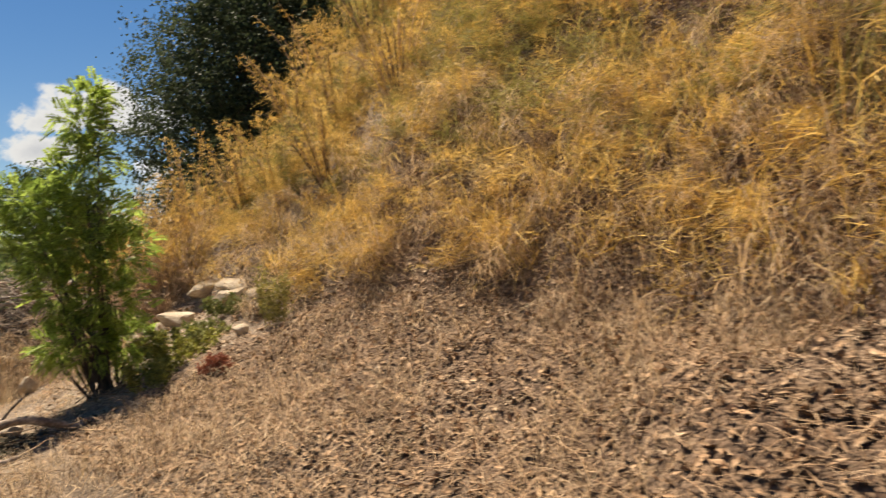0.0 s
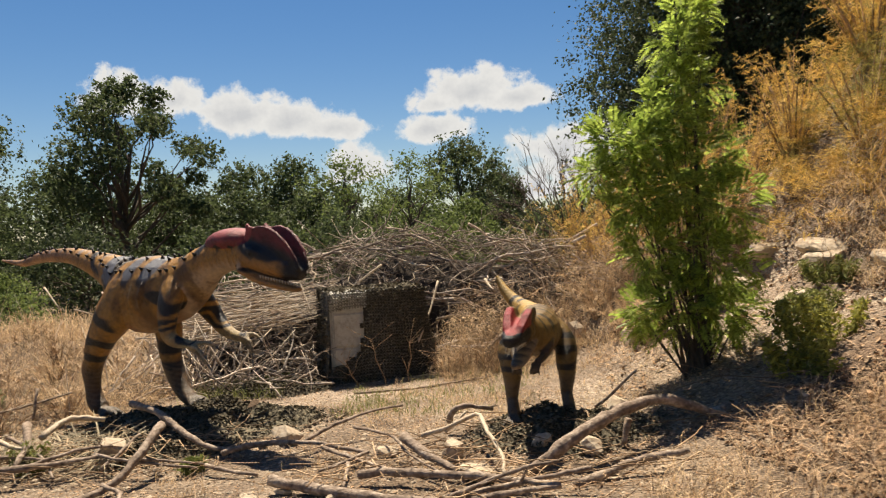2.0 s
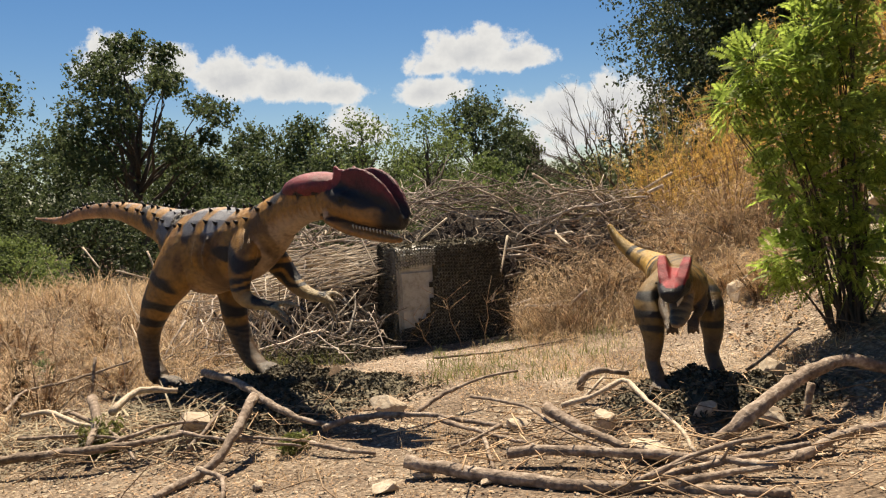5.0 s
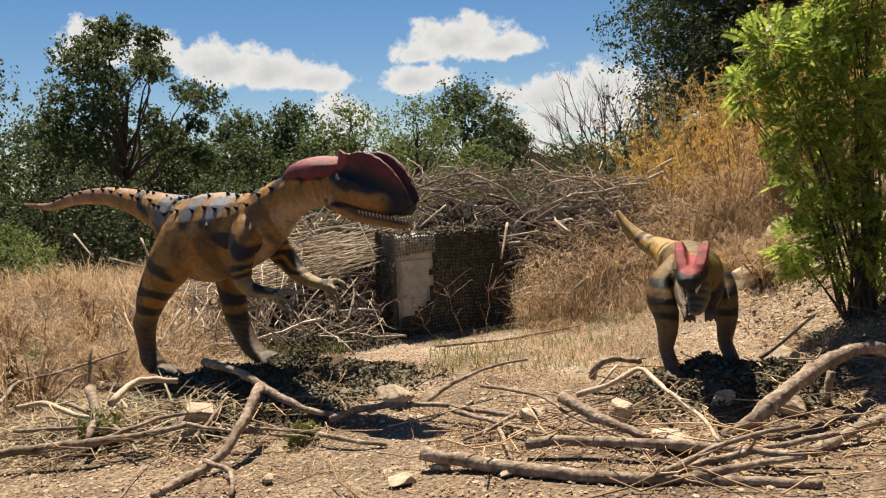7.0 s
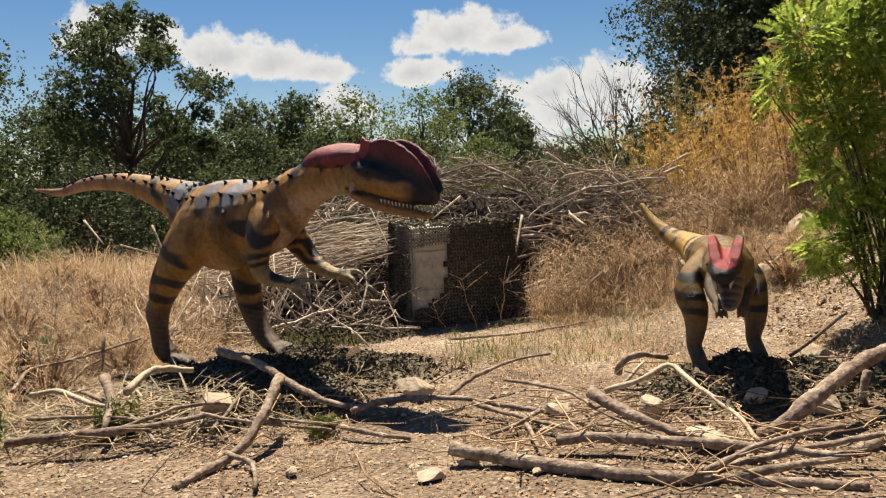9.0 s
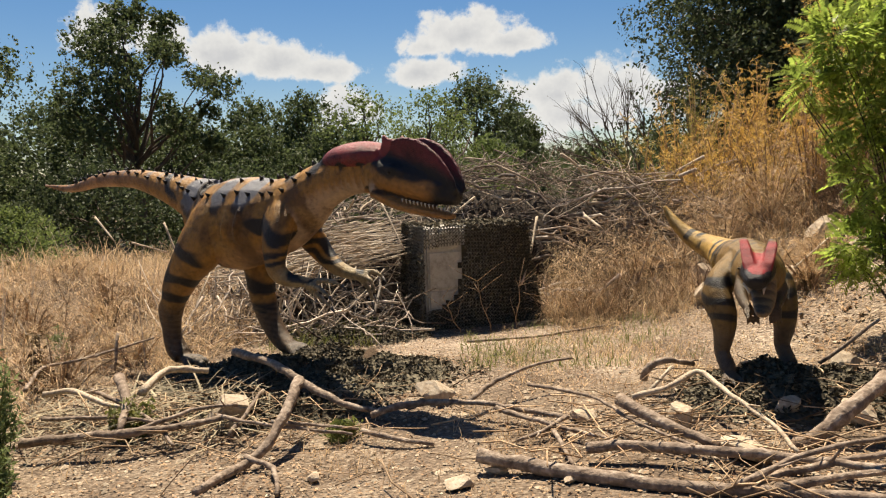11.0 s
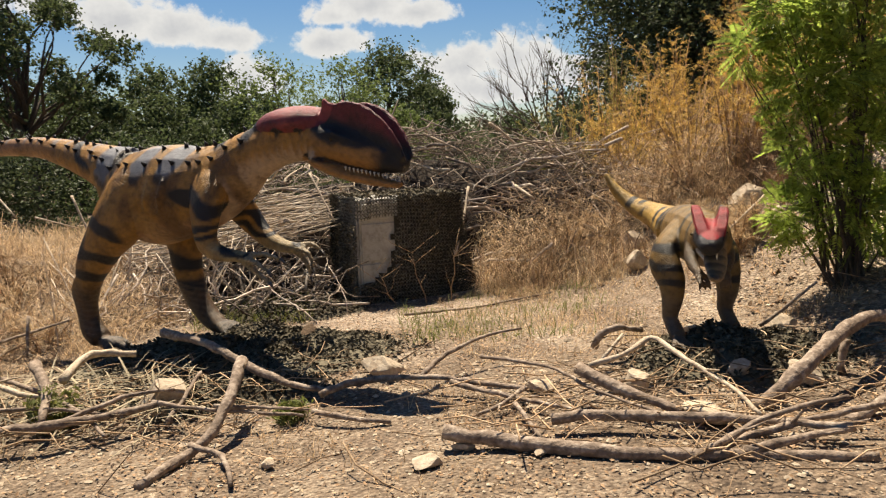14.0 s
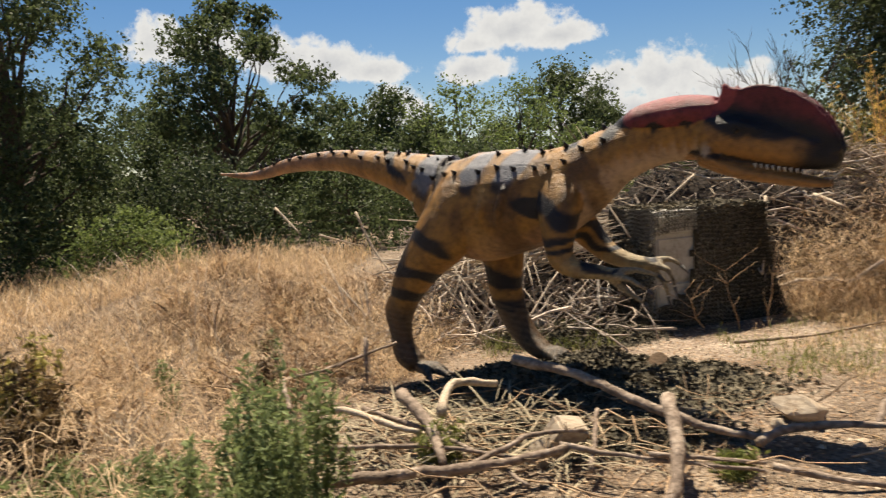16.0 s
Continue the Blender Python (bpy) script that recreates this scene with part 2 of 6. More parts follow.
# ---- mesh helpers ----
class Shape:
    """Vertices and faces that grow into one mesh."""

    def __init__(self):
        self.v, self.f = [], []

    def tube(self, pts, radii, sides=6, flat=None):
        """A tapered round bar along pts; radii: one number or (across, up) a point."""
        pts = [Vector(p) for p in pts]
        base, n = len(self.v), len(pts)
        side = None
        for i, p in enumerate(pts):
            t = (pts[min(i + 1, n - 1)] - pts[max(i - 1, 0)]).normalized()
            if flat is not None:
                s = Vector(flat)
                s = (s - t * s.dot(t)).normalized()
            elif side is None:
                s = t.orthogonal().normalized()
            else:
                s = (side - t * side.dot(t)).normalized()
            side = s
            u = s.cross(t)
            r = radii[i]
            ra, rb = r if isinstance(r, tuple) else (r, r)
            for k in range(sides):
                a = 2 * math.pi * k / sides
                self.v.append(tuple(p + s * (ra * math.cos(a)) + u * (rb * math.sin(a))))
        for i in range(n - 1):
            for k in range(sides):
                a, b = base + i * sides + k, base + i * sides + (k + 1) % sides
                self.f.append((a, b, b + sides, a + sides))
        self.f.append(tuple(base + k for k in reversed(range(sides))))
        self.f.append(tuple(base + (n - 1) * sides + k for k in range(sides)))
        return self

    def mesh(self, name, smooth=True):
        me = bpy.data.meshes.new(name)
        me.from_pydata(self.v, [], self.f)
        if smooth:
            me.polygons.foreach_set("use_smooth", [True] * len(me.polygons))
        me.update()
        return me


def part(name, me, material, parent=None, label=""):
    """Links a mesh (or a Shape) as one object, under parent where there is one."""
    if isinstance(me, Shape):
        me = me.mesh(name)
    if not me.materials:
        me.materials.append(material)
    ob = new(name, me)
    if parent is not None:
        ob.parent = parent
    return tagged(ob, label)


def quads(name, v, rows, smooth=True):
    """A mesh from arrays: v (n, k, 3) strips of k points, rows: the faces of one strip."""
    n, k = v.shape[:2]
    faces = (np.arange(n)[:, None, None] * k + np.array(rows)[None]).reshape(-1, len(rows[0]))
    me = bpy.data.meshes.new(name)
    me.from_pydata(v.reshape(-1, 3).tolist(), [], faces.tolist())
    if smooth:
        me.polygons.foreach_set("use_smooth", [True] * len(me.polygons))
    me.update()
    return me


RNG = np.random.default_rng(11)


def blades(name, roots, length, width, spread=0.5, droop=0.5, heading=None, lie=0.0):
    """Grass blades: bent, tapered strips that stand on roots (n, 3)."""
    n = len(roots)
    length = np.broadcast_to(length, n) * RNG.uniform(0.6, 1.25, n)
    az = RNG.uniform(0, 2 * np.pi, n) if heading is None else heading + RNG.normal(0, 0.7, n)
    lean = lie + np.abs(RNG.normal(0, spread, n))
    out = np.stack([np.cos(az), np.sin(az), np.zeros(n)], 1)
    turn = az + RNG.uniform(0.8, 2.3, n)
    side = np.stack([np.cos(turn), np.sin(turn), np.zeros(n)], 1)
    bend = droop * RNG.uniform(0.3, 1.3, n)
    pts, p = [roots], roots
    for i in range(3):
        a = lean + bend * (i + 0.3) / 2
        step = (out * np.sin(a)[:, None] + np.array([0, 0, 1.0]) * np.cos(a)[:, None]) * (length / 3)[:, None]
        p = p + step
        pts.append(p)
    w = np.broadcast_to(width, n)[:, None] * RNG.uniform(0.6, 1.3, (n, 1))
    strip = []
    for q, k in zip(pts, (1.0, 0.9, 0.6)):
        strip += [q - side * w * k / 2, q + side * w * k / 2]
    strip.append(pts[3])
    v = np.stack(strip, 1)
    me = bpy.data.meshes.new(name)
    k = 7
    base = np.arange(n)[:, None] * k
    faces = [*(base + np.array([0, 1, 3, 2])).tolist(), *(base + np.array([2, 3, 5, 4])).tolist(), *(base + np.array([4, 5, 6])).tolist()]
    me.from_pydata(v.reshape(-1, 3).tolist(), [], faces)
    me.update()
    return me


def leaves(name, at, size, flat=0.0, slim=0.5, normal=None):
    """Small pointed leaves, one bent quad pair each, at the places at (n, 3)."""
    n = len(at)
    d = RNG.normal(size=(n, 3))
    d[:, 2] *= 1.0 - flat
    d /= np.linalg.norm(d, axis=1)[:, None]
    o = RNG.normal(size=(n, 3))
    o[:, 2] *= 1.0 - flat
    s = np.cross(d, o)
    if flat > 0:
        up = np.array([0, 0, 1.0]) + RNG.normal(size=(n, 3)) * (1 - flat)
        s = np.cross(d, up)
    s /= np.linalg.norm(s, axis=1)[:, None] + 1e-9
    L = (np.broadcast_to(size, n) * RNG.uniform(0.6, 1.4, n))[:, None]
    nn = np.cross(s, d)
    v = np.stack([at - d * L / 2, at + s * L * slim / 2 + nn * L * 0.06, at + d * L / 2, at - s * L * slim / 2 + nn * L * 0.06], 1)
    return quads(name, v, [(0, 1, 2, 3)], smooth=False)


def n2(x, y, s, k=0.0):
    return noise.noise((x * s + k, y * s - k, k * 1.7))


# ---- ground ----
def lerp_table(x, table):
    return float(np.interp(x, [a for a, _ in table], [b for _, b in table]))


def toe(x, y):
    """How far a place lies into the bank."""
    return x + 0.6 + 0.25 * (min(max(y, 3.5), 14.0) - 6.3)


def height(x, y):
    z = 0.08 + 0.03 * (min(max(x, -12.0), 2.0) + 4.5) - 0.045 * (min(max(y, 5.8), 11.5) - 6.6)
    s = toe(x, y)
    if s > -0.4:
        rise = 0.40 * (math.sqrt((s) ** 2 + 0.09) + s) / 2
        if s > 2.3:
            rise += min(1.0 * (s - 2.3), 3.9) * (1.0 - min(max((y - 10.2) / 2.6, 0.0), 1.0))
        z += (1.0 - min(max((y - 14.0) / 5.0, 0.0), 1.0)) * min(rise, 1.6 + 3.6 * (1.0 - min(max((y - 10.2) / 2.6, 0.0), 1.0)))
    z += 0.09 * math.exp(-(((x + 4.7) / 1.1) ** 2 + ((y - 8.5) / 0.6) ** 2))
    z += 0.12 * math.exp(-(((x + 1.6) / 0.7) ** 2 + ((y - 7.3) / 0.55) ** 2))
    z += 0.6 * math.exp(-(((x + 8.6) / 2.0) ** 2 + ((y - 12.0) / 1.6) ** 2))
    near = 1.0 / (1.0 + ((x + 3) / 12) ** 2 + ((y - 8) / 12) ** 2)
    z += (0.035 * n2(x, y, 1.1) + 0.012 * n2(x, y, 4.5, 3)) * near + 0.4 * n2(x, y, 0.05, 7) * (1 - near)
    if s > 0.3:
        z += min(s - 0.3, 1.0) * (0.09 * n2(x, y, 2.2, 5) + 0.16 * n2(x, y, 0.8, 9))
    return z


def build_ground():
    def axis(a, b, mid0, mid1, step):
        inner = np.arange(mid0, mid1 + 1e-6, step)
        lo = mid0 - np.geomspace(step, mid0 - a, 45)
        hi = mid1 + np.geomspace(step, b - mid1, 45)
        return np.concatenate([lo[::-1], inner, hi])
    xs, ys = axis(-900, 900, -9.0, 4.5, 0.09), axis(-900, 1500, 1.0, 13.0, 0.09)
    v = [(x, y, height(x, y)) for y in ys.tolist() for x in xs.tolist()]
    nx = len(xs)
    f = [(j * nx + i, j * nx + i + 1, (j + 1) * nx + i + 1, (j + 1) * nx + i) for j in range(len(ys) - 1) for i in range(nx - 1)]
    me = bpy.data.meshes.new("ground")
    me.from_pydata(v, [], f)
    me.polygons.foreach_set("use_smooth", [True] * len(f))
    # trodden pale sand on the path, browner soil on the bank
    cols = np.ones((len(v), 4))
    for i, (x, y, _) in enumerate(v):
        if -9 < x < 7 and -1 < y < 14:
            w = 0.25 * n2(x, y, 1.3, 8) + 0.12 * n2(x, y, 4.0, 8)
            sand = max(math.exp(-(((x + 3.3) / 1.5) ** 2 + ((y - 9.6) / 0.55) ** 2) * (1 + w)), 0.6 * math.exp(-(((x + 2.2) / 1.1) ** 2 + ((y - 8.6) / 0.7) ** 2)), 0.7 * math.exp(-(((x + 1.0) / 0.9) ** 2 + ((y - 8.9) / 0.6) ** 2)))
            bank = min(max(toe(x, y) + w * 2 - 0.2, 0.0), 1.0)
            upper = bank * min(max((y - 6.6 + w * 2) / 0.8, 0.0), 1.0)
            bank -= upper
            sand = min(max(sand + w * 0.6, 0.0) * (1 - bank) + 0.6 * upper, 1.0)
            cols[i, :3] = (1 + 0.75 * sand - 0.2 * bank, 1 + 0.85 * sand - 0.3 * bank, 1 + 1.0 * sand - 0.36 * bank)
    me.color_attributes.new("soil", "FLOAT_COLOR", "POINT").data.foreach_set("color", cols.ravel())
    me.materials.append(M_GROUND)
    tagged(new("ground", me), "dry stony soil with gravel, rising to a bank", "ground", kind="structure")


build_ground()


def scatter(n, x0, x1, y0, y1, keep=None):
    """n places on the ground inside a box where keep(x, y) gives a chance."""
    got = []
    while len(got) < n:
        x, y = RNG.uniform(x0, x1), RNG.uniform(y0, y1)
        if keep is None or RNG.random() < keep(x, y):
            got.append((x, y, height(x, y)))
    return np.array(got)


def stuff(name, me, material, label, category):
    return tagged(part(name, me, material), label, category, kind="stuff")


# ---- dinosaur statues ----
def remeshed(shape, voxel, name):
    """The parts of a statue melted into one skin."""
    ob = new("raw", shape.mesh("raw"))
    r = ob.modifiers.new("melt", "REMESH")
    r.mode, r.voxel_size = "VOXEL", voxel
    s = ob.modifiers.new("ease", "SMOOTH")
    s.factor, s.iterations = 0.5, 3
    me = bpy.data.meshes.new_from_object(ob.evaluated_get(bpy.context.evaluated_depsgraph_get()))
    bpy.data.objects.remove(ob)
    me.name = name
    return me


def refine(path, step):
    """Points between the rows of a path (place..., radii...), eased with a Catmull-Rom curve."""
    P = np.array(path, float)
    ext = np.vstack([2 * P[0] - P[1], P, 2 * P[-1] - P[-2]])
    out = []
    for i in range(len(P) - 1):
        a, b, c, d = ext[i:i + 4]
        n = max(2, int(np.linalg.norm(c[:3] - b[:3]) / step))
        for k in range(n):
            t = k / n
            out.append(0.5 * (2 * b + (c - a) * t + (2 * a - 5 * b + 4 * c - d) * t * t + (3 * b - a - 3 * c + d) * t ** 3))
    out.append(P[-1])
    return np.array(out)


def limb(shape, tags, tag, path, flat=(0, 1, 0), sides=16):
    """Rows u, v, z, across, up along a limb. tags collects places for the paint."""
    q = refine(path, 0.05)
    q[:, 3:] = np.maximum(q[:, 3:], 0.006)
    shape.tube(q[:, :3].tolist(), [(float(a), float(b)) for a, b in q[:, 3:]], sides, flat)
    for i, row in enumerate(q):
        tags.append((*row[:3], tag, i / (len(q) - 1), max(row[3], row[4])))


def plate(shape, outline, v0, lean, thick):
    """A thin upright plate with an outline in u and z."""
    base, n = len(shape.v), len(outline)
    z0 = min(z for _, z in outline)
    for s in (-1, 1):
        for u, z in outline:
            shape.v.append((u, v0 + lean * (z - z0) + s * thick / 2, z))
    shape.f.append(tuple(base + i for i in range(n)))
    shape.f.append(tuple(base + n + i for i in reversed(range(n))))
    for i in range(n):
        j = (i + 1) % n
        shape.f.append((base + j, base + i, base + n + i, base + n + j))


OCHRE, CREAM, BLACK, SLATE, MAROON = (0.285, 0.142, 0.03), (0.37, 0.265, 0.175), (0.010, 0.009, 0.011), (0.13, 0.133, 0.15), (0.12, 0.018, 0.022)
TANPINK, SHIN, RED = (0.28, 0.15, 0.075), (0.075, 0.045, 0.022), (0.25, 0.018, 0.022)


def mix(a, b, t):
    t = min(max(t, 0.0), 1.0)
    return tuple(p + (q - p) * t for p, q in zip(a, b))


def step01(x, a, b):
    t = min(max((x - a) / (b - a), 0.0), 1.0)
    return t * t * (3 - 2 * t)


def paint_skin(me, tags, colour_of):
    """Writes the painted coat, a colour a vertex by the body part it lies on."""
    co = np.empty(len(me.vertices) * 3)
    me.vertices.foreach_get("co", co)
    co = co.reshape(-1, 3)
    T = np.array([t[:3] for t in tags])
    R = np.array([t[5] for t in tags])
    kinds = [t[3] for t in tags]
    along = np.array([t[4] for t in tags])
    cols = np.ones((len(co), 4))
    for s in range(0, len(co), 4000):
        block = co[s:s + 4000]
        d = np.linalg.norm(block[:, None] - T[None], axis=2) / (R[None] + 0.02)
        near = d.argmin(1)
        for i, j in enumerate(near):
            p = block[i]
            cols[s + i, :3] = colour_of(p, kinds[j], along[j], (p - T[j]) / R[j])
    at = me.color_attributes.new("paint", "FLOAT_COLOR", "POINT")
    at.data.foreach_set("color", cols.ravel())


def add_cones(me, cones, colour):
    """Joins small horns, teeth or claws to the skin mesh: rows of foot, tip and radius."""
    bm = bmesh.new()
    bm.from_mesh(me)
    lay = bm.verts.layers.float_color["paint"]
    for foot, tip, r, *c in cones:
        foot, tip = Vector(foot), Vector(tip)
        w = tip - foot
        q = Vector((0, 0, 1)).rotation_difference(w).to_matrix().to_4x4()
        made = bmesh.ops.create_cone(bm, cap_ends=True, segments=6, radius1=r, radius2=r * 0.12, depth=w.length, matrix=Matrix.Translation((foot + tip) / 2) @ q)
        for v in made["verts"]:
            v[lay] = (*(c[0] if c else colour), 1)
    bm.to_mesh(me)
    bm.free()


def big_dinosaur():
    S, T = Shape(), []
    limb(S, T, "tail", [(-2.70, 0.0, 1.556, 0.014, 0.014), (-2.15, 0, 1.518, 0.038, 0.042), (-1.62, 0, 1.585, 0.06, 0.066), (-1.06, 0, 1.588, 0.08, 0.085),
                        (-0.67, 0, 1.53, 0.11, 0.115), (-0.34, 0, 1.455, 0.145, 0.155), (-0.08, 0, 1.38, 0.185, 0.20), (0.08, 0, 1.33, 0.21, 0.24)])
    limb(S, T, "body", [(-0.08, 0, 1.33, 0.18, 0.21), (0.1, 0, 1.245, 0.24, 0.30), (0.34, 0, 1.19, 0.28, 0.37), (0.64, 0, 1.225, 0.27, 0.345), (0.90, 0, 1.26, 0.235, 0.295), (1.12, 0, 1.34, 0.195, 0.24), (1.30, 0, 1.44, 0.155, 0.19)])
    limb(S, T, "neck", [(1.10, 0, 1.33, 0.19, 0.23), (1.32, 0, 1.455, 0.15, 0.185), (1.50, 0, 1.525, 0.125, 0.16), (1.67, 0, 1.56, 0.115, 0.145), (1.86, 0, 1.565, 0.11, 0.14), (2.0, 0, 1.555, 0.11, 0.13)])
    # swollen hood on the nape
    limb(S, T, "hood", [(1.40, 0, 1.62, 0.06, 0.05), (1.52, 0, 1.655, 0.12, 0.09), (1.68, 0, 1.675, 0.15, 0.105), (1.84, 0, 1.68, 0.15, 0.1), (1.97, 0, 1.675, 0.11, 0.08)])
    limb(S, T, "head", [(1.86, 0, 1.575, 0.12, 0.12), (2.02, 0, 1.56, 0.14, 0.14), (2.2, 0, 1.515, 0.135, 0.135), (2.36, 0, 1.455, 0.105, 0.105), (2.49, 0, 1.405, 0.075, 0.07), (2.56, 0, 1.375, 0.045, 0.04)])
    limb(S, T, "jaw", [(1.89, 0, 1.445, 0.1, 0.06), (2.06, 0, 1.365, 0.1, 0.048), (2.24, 0, 1.318, 0.082, 0.04), (2.42, 0, 1.283, 0.06, 0.03), (2.52, 0, 1.27, 0.035, 0.02)])
    for s in (-1, 1):
        plate(S, [(2.0, 1.62), (1.99, 1.70), (2.035, 1.82), (2.075, 1.785), (2.13, 1.775), (2.2, 1.79), (2.29, 1.77), (2.37, 1.735), (2.44, 1.68), (2.51, 1.60), (2.56, 1.51), (2.585, 1.43), (2.52, 1.41), (2.42, 1.49), (2.28, 1.57), (2.14, 1.62)], s * 0.042, s * 0.13, 0.032)
        # brow, cheek and nostril swellings
        S.tube([(2.02, s * 0.11, 1.60), (2.12, s * 0.125, 1.59), (2.22, s * 0.115, 1.55)], [0.02, 0.034, 0.02], 8)
        S.tube([(1.93, s * 0.10, 1.50), (1.95, s * 0.115, 1.43), (2.03, s * 0.105, 1.38)], [0.03, 0.034, 0.02], 8)
        S.tube([(2.42, s * 0.07, 1.47), (2.47, s * 0.07, 1.455)], [0.025, 0.02], 8)
    # folds along the ribs and the neck
    for u, z, L in ((0.42, 1.16, 0.2), (0.56, 1.18, 0.22), (0.7, 1.2, 0.2)):
        for s in (-1, 1):
            S.tube([(u + 0.03, s * 0.255, z + L * 0.6), (u, s * 0.275, z), (u - 0.05, s * 0.24, z - L * 0.6)], [0.016, 0.024, 0.014], 8)
    # near leg (its right) stands back, far leg forward
    limb(S, T, "leg", [(0.20, -0.06, 1.40, 0.1, 0.16), (0.27, -0.15, 1.28, 0.145, 0.20), (0.25, -0.22, 1.09, 0.15, 0.225), (0.17, -0.25, 0.98, 0.14, 0.205), (0.07, -0.26, 0.88, 0.122, 0.175), (-0.06, -0.26, 0.74, 0.112, 0.15), (-0.13, -0.26, 0.64, 0.105, 0.13), (-0.17, -0.26, 0.56, 0.088, 0.11), (-0.225, -0.26, 0.47, 0.088, 0.125), (-0.225, -0.26, 0.38, 0.076, 0.1), (-0.215, -0.26, 0.27, 0.07, 0.088), (-0.18, -0.26, 0.17, 0.08, 0.1), (-0.08, -0.26, 0.1, 0.085, 0.07)])
    limb(S, T, "leg", [(0.22, 0.06, 1.38, 0.1, 0.16), (0.27, 0.14, 1.18, 0.145, 0.23), (0.32, 0.2, 0.99, 0.14, 0.215), (0.365, 0.22, 0.81, 0.115, 0.165), (0.37, 0.22, 0.64, 0.1, 0.135), (0.41, 0.22, 0.48, 0.088, 0.12), (0.48, 0.22, 0.34, 0.08, 0.102), (0.58, 0.22, 0.225, 0.078, 0.085), (0.68, 0.22, 0.17, 0.075, 0.065)])
    for u, v, z in ((-0.06, -0.26, 0.085), (0.66, 0.22, 0.165)):
        for a, w in ((-0.5, 0.2), (0.0, 0.27), (0.5, 0.2)):
            limb(S, T, "toe", [(u, v, z, 0.05, 0.045), (u + 0.5 * w * math.cos(a), v + 0.5 * w * math.sin(a), z + 0.008, 0.038, 0.038), (u + 0.8 * w * math.cos(a), v + 0.8 * w * math.sin(a), z - 0.012, 0.032, 0.03), (u + w * math.cos(a), v + w * math.sin(a), z - 0.035, 0.022, 0.022)])
    # arms
    limb(S, T, "arm", [(0.98, -0.06, 1.36, 0.09, 0.12), (1.07, -0.16, 1.26, 0.105, 0.155), (1.11, -0.24, 1.12, 0.085, 0.13), (1.12, -0.27, 0.99, 0.07, 0.1), (1.145, -0.28, 0.89, 0.062, 0.082), (1.24, -0.28, 0.835, 0.05, 0.058), (1.36, -0.27, 0.822, 0.042, 0.042), (1.45, -0.26, 0.815, 0.042, 0.034)])
    limb(S, T, "arm", [(0.94, 0.06, 1.34, 0.09, 0.12), (0.93, 0.18, 1.18, 0.1, 0.14), (0.99, 0.26, 1.04, 0.085, 0.115), (1.07, 0.29, 0.93, 0.068, 0.088), (1.18, 0.29, 0.85, 0.058, 0.068), (1.32, 0.28, 0.81, 0.048, 0.05), (1.44, 0.27, 0.80, 0.05, 0.042)])
    FINGERS = [((1.45, -0.25, 0.82), (1.58, -0.22, 0.835), (1.70, -0.2, 0.805)), ((1.45, -0.27, 0.81), (1.57, -0.29, 0.79), (1.68, -0.30, 0.74)), ((1.42, -0.26, 0.8), (1.53, -0.25, 0.72), (1.63, -0.24, 0.655)),
               ((1.44, 0.28, 0.815), (1.55, 0.31, 0.83), (1.62, 0.32, 0.79)), ((1.45, 0.26, 0.8), (1.57, 0.25, 0.77), (1.61, 0.24, 0.67)), ((1.43, 0.28, 0.78), (1.52, 0.28, 0.70), (1.55, 0.28, 0.60))]
    for f in FINGERS:
        limb(S, T, "hand", [(*f[0], 0.026, 0.026), (*f[1], 0.02, 0.02), (*f[2], 0.013, 0.013)])
    me = remeshed(S, 0.0148, "dinosaur_statue")

    def coat(p, kind, along, off):
        u, v, z = p
        wob = n2(u * 4 + v, z * 4 - v, 1.0) * 0.11 + n2(u * 11 + v * 5, z * 11, 1.0, 2) * 0.03
        mottle = (0.115, 0.055, 0.018)
        if kind == "tail":
            c = mix(TANPINK, OCHRE, step01(u, -1.4, -0.4))
            c = mix(c, CREAM, step01(-off[2], 0.35, 0.9) * 0.5)
            band = 0.5 + 0.5 * math.cos(2 * math.pi * (u + wob) / 0.17)
            c = mix(c, mottle, 0.5 * step01(n2(u * 8, z * 9 + v * 6, 1.0, 3), 0.0, 0.4))
            c = mix(c, SLATE, step01(band, 0.8, 0.95) * step01(off[2], 0.1, 0.7) * 0.7)
            c = mix(c, SLATE, step01(abs(u - 0.05 + wob), 0.13, 0.08) * step01(off[2], -0.1, 0.3))
            return mix(c, BLACK, step01(abs(u + 0.25 + wob + 0.12 * off[2]), 0.07, 0.04) * step01(off[2], -0.35, 0.1))
        if kind == "body" or kind == "neck" and u < 1.2:
            c = mix(OCHRE, TANPINK, step01(-off[2] + wob * 2, 0.35, 0.8))
            c = mix(c, CREAM, step01(u, 0.98, 1.14) * step01(-off[2], -0.1, 0.5))
            c = mix(c, mottle, 0.85 * step01(n2(u * 8, z * 3.0 + v * 4, 1.0, 3), -0.05, 0.3))
            c = mix(c, (0.42, 0.25, 0.09), 0.5 * step01(n2(u * 5, z * 5 + v * 3, 1.0, 14), 0.1, 0.35))
            low = off[2] + wob * 1.5 + 0.25 * n2(u * 6, v * 6, 1.0, 9)
            for ub, wide, reach in ((0.08, 0.15, 0.12), (0.50, 0.11, 0.2), (0.80, 0.10, 0.2)):
                edge = step01(abs(u - ub + wob * 0.8 + 0.1 * (1 - off[2])), wide, wide * 0.6)
                c = mix(c, SLATE, edge * step01(low, reach, reach + 0.25))
                c = mix(c, BLACK, edge * step01(low, reach - 0.12, reach + 0.02) * step01(low, reach + 0.25, reach + 0.1) * 0.8)
            c = mix(c, CREAM, 0.35 * step01(off[2], 0.6, 0.9) * step01(n2(u * 4, v * 4, 1.0, 12), 0.0, 0.3))
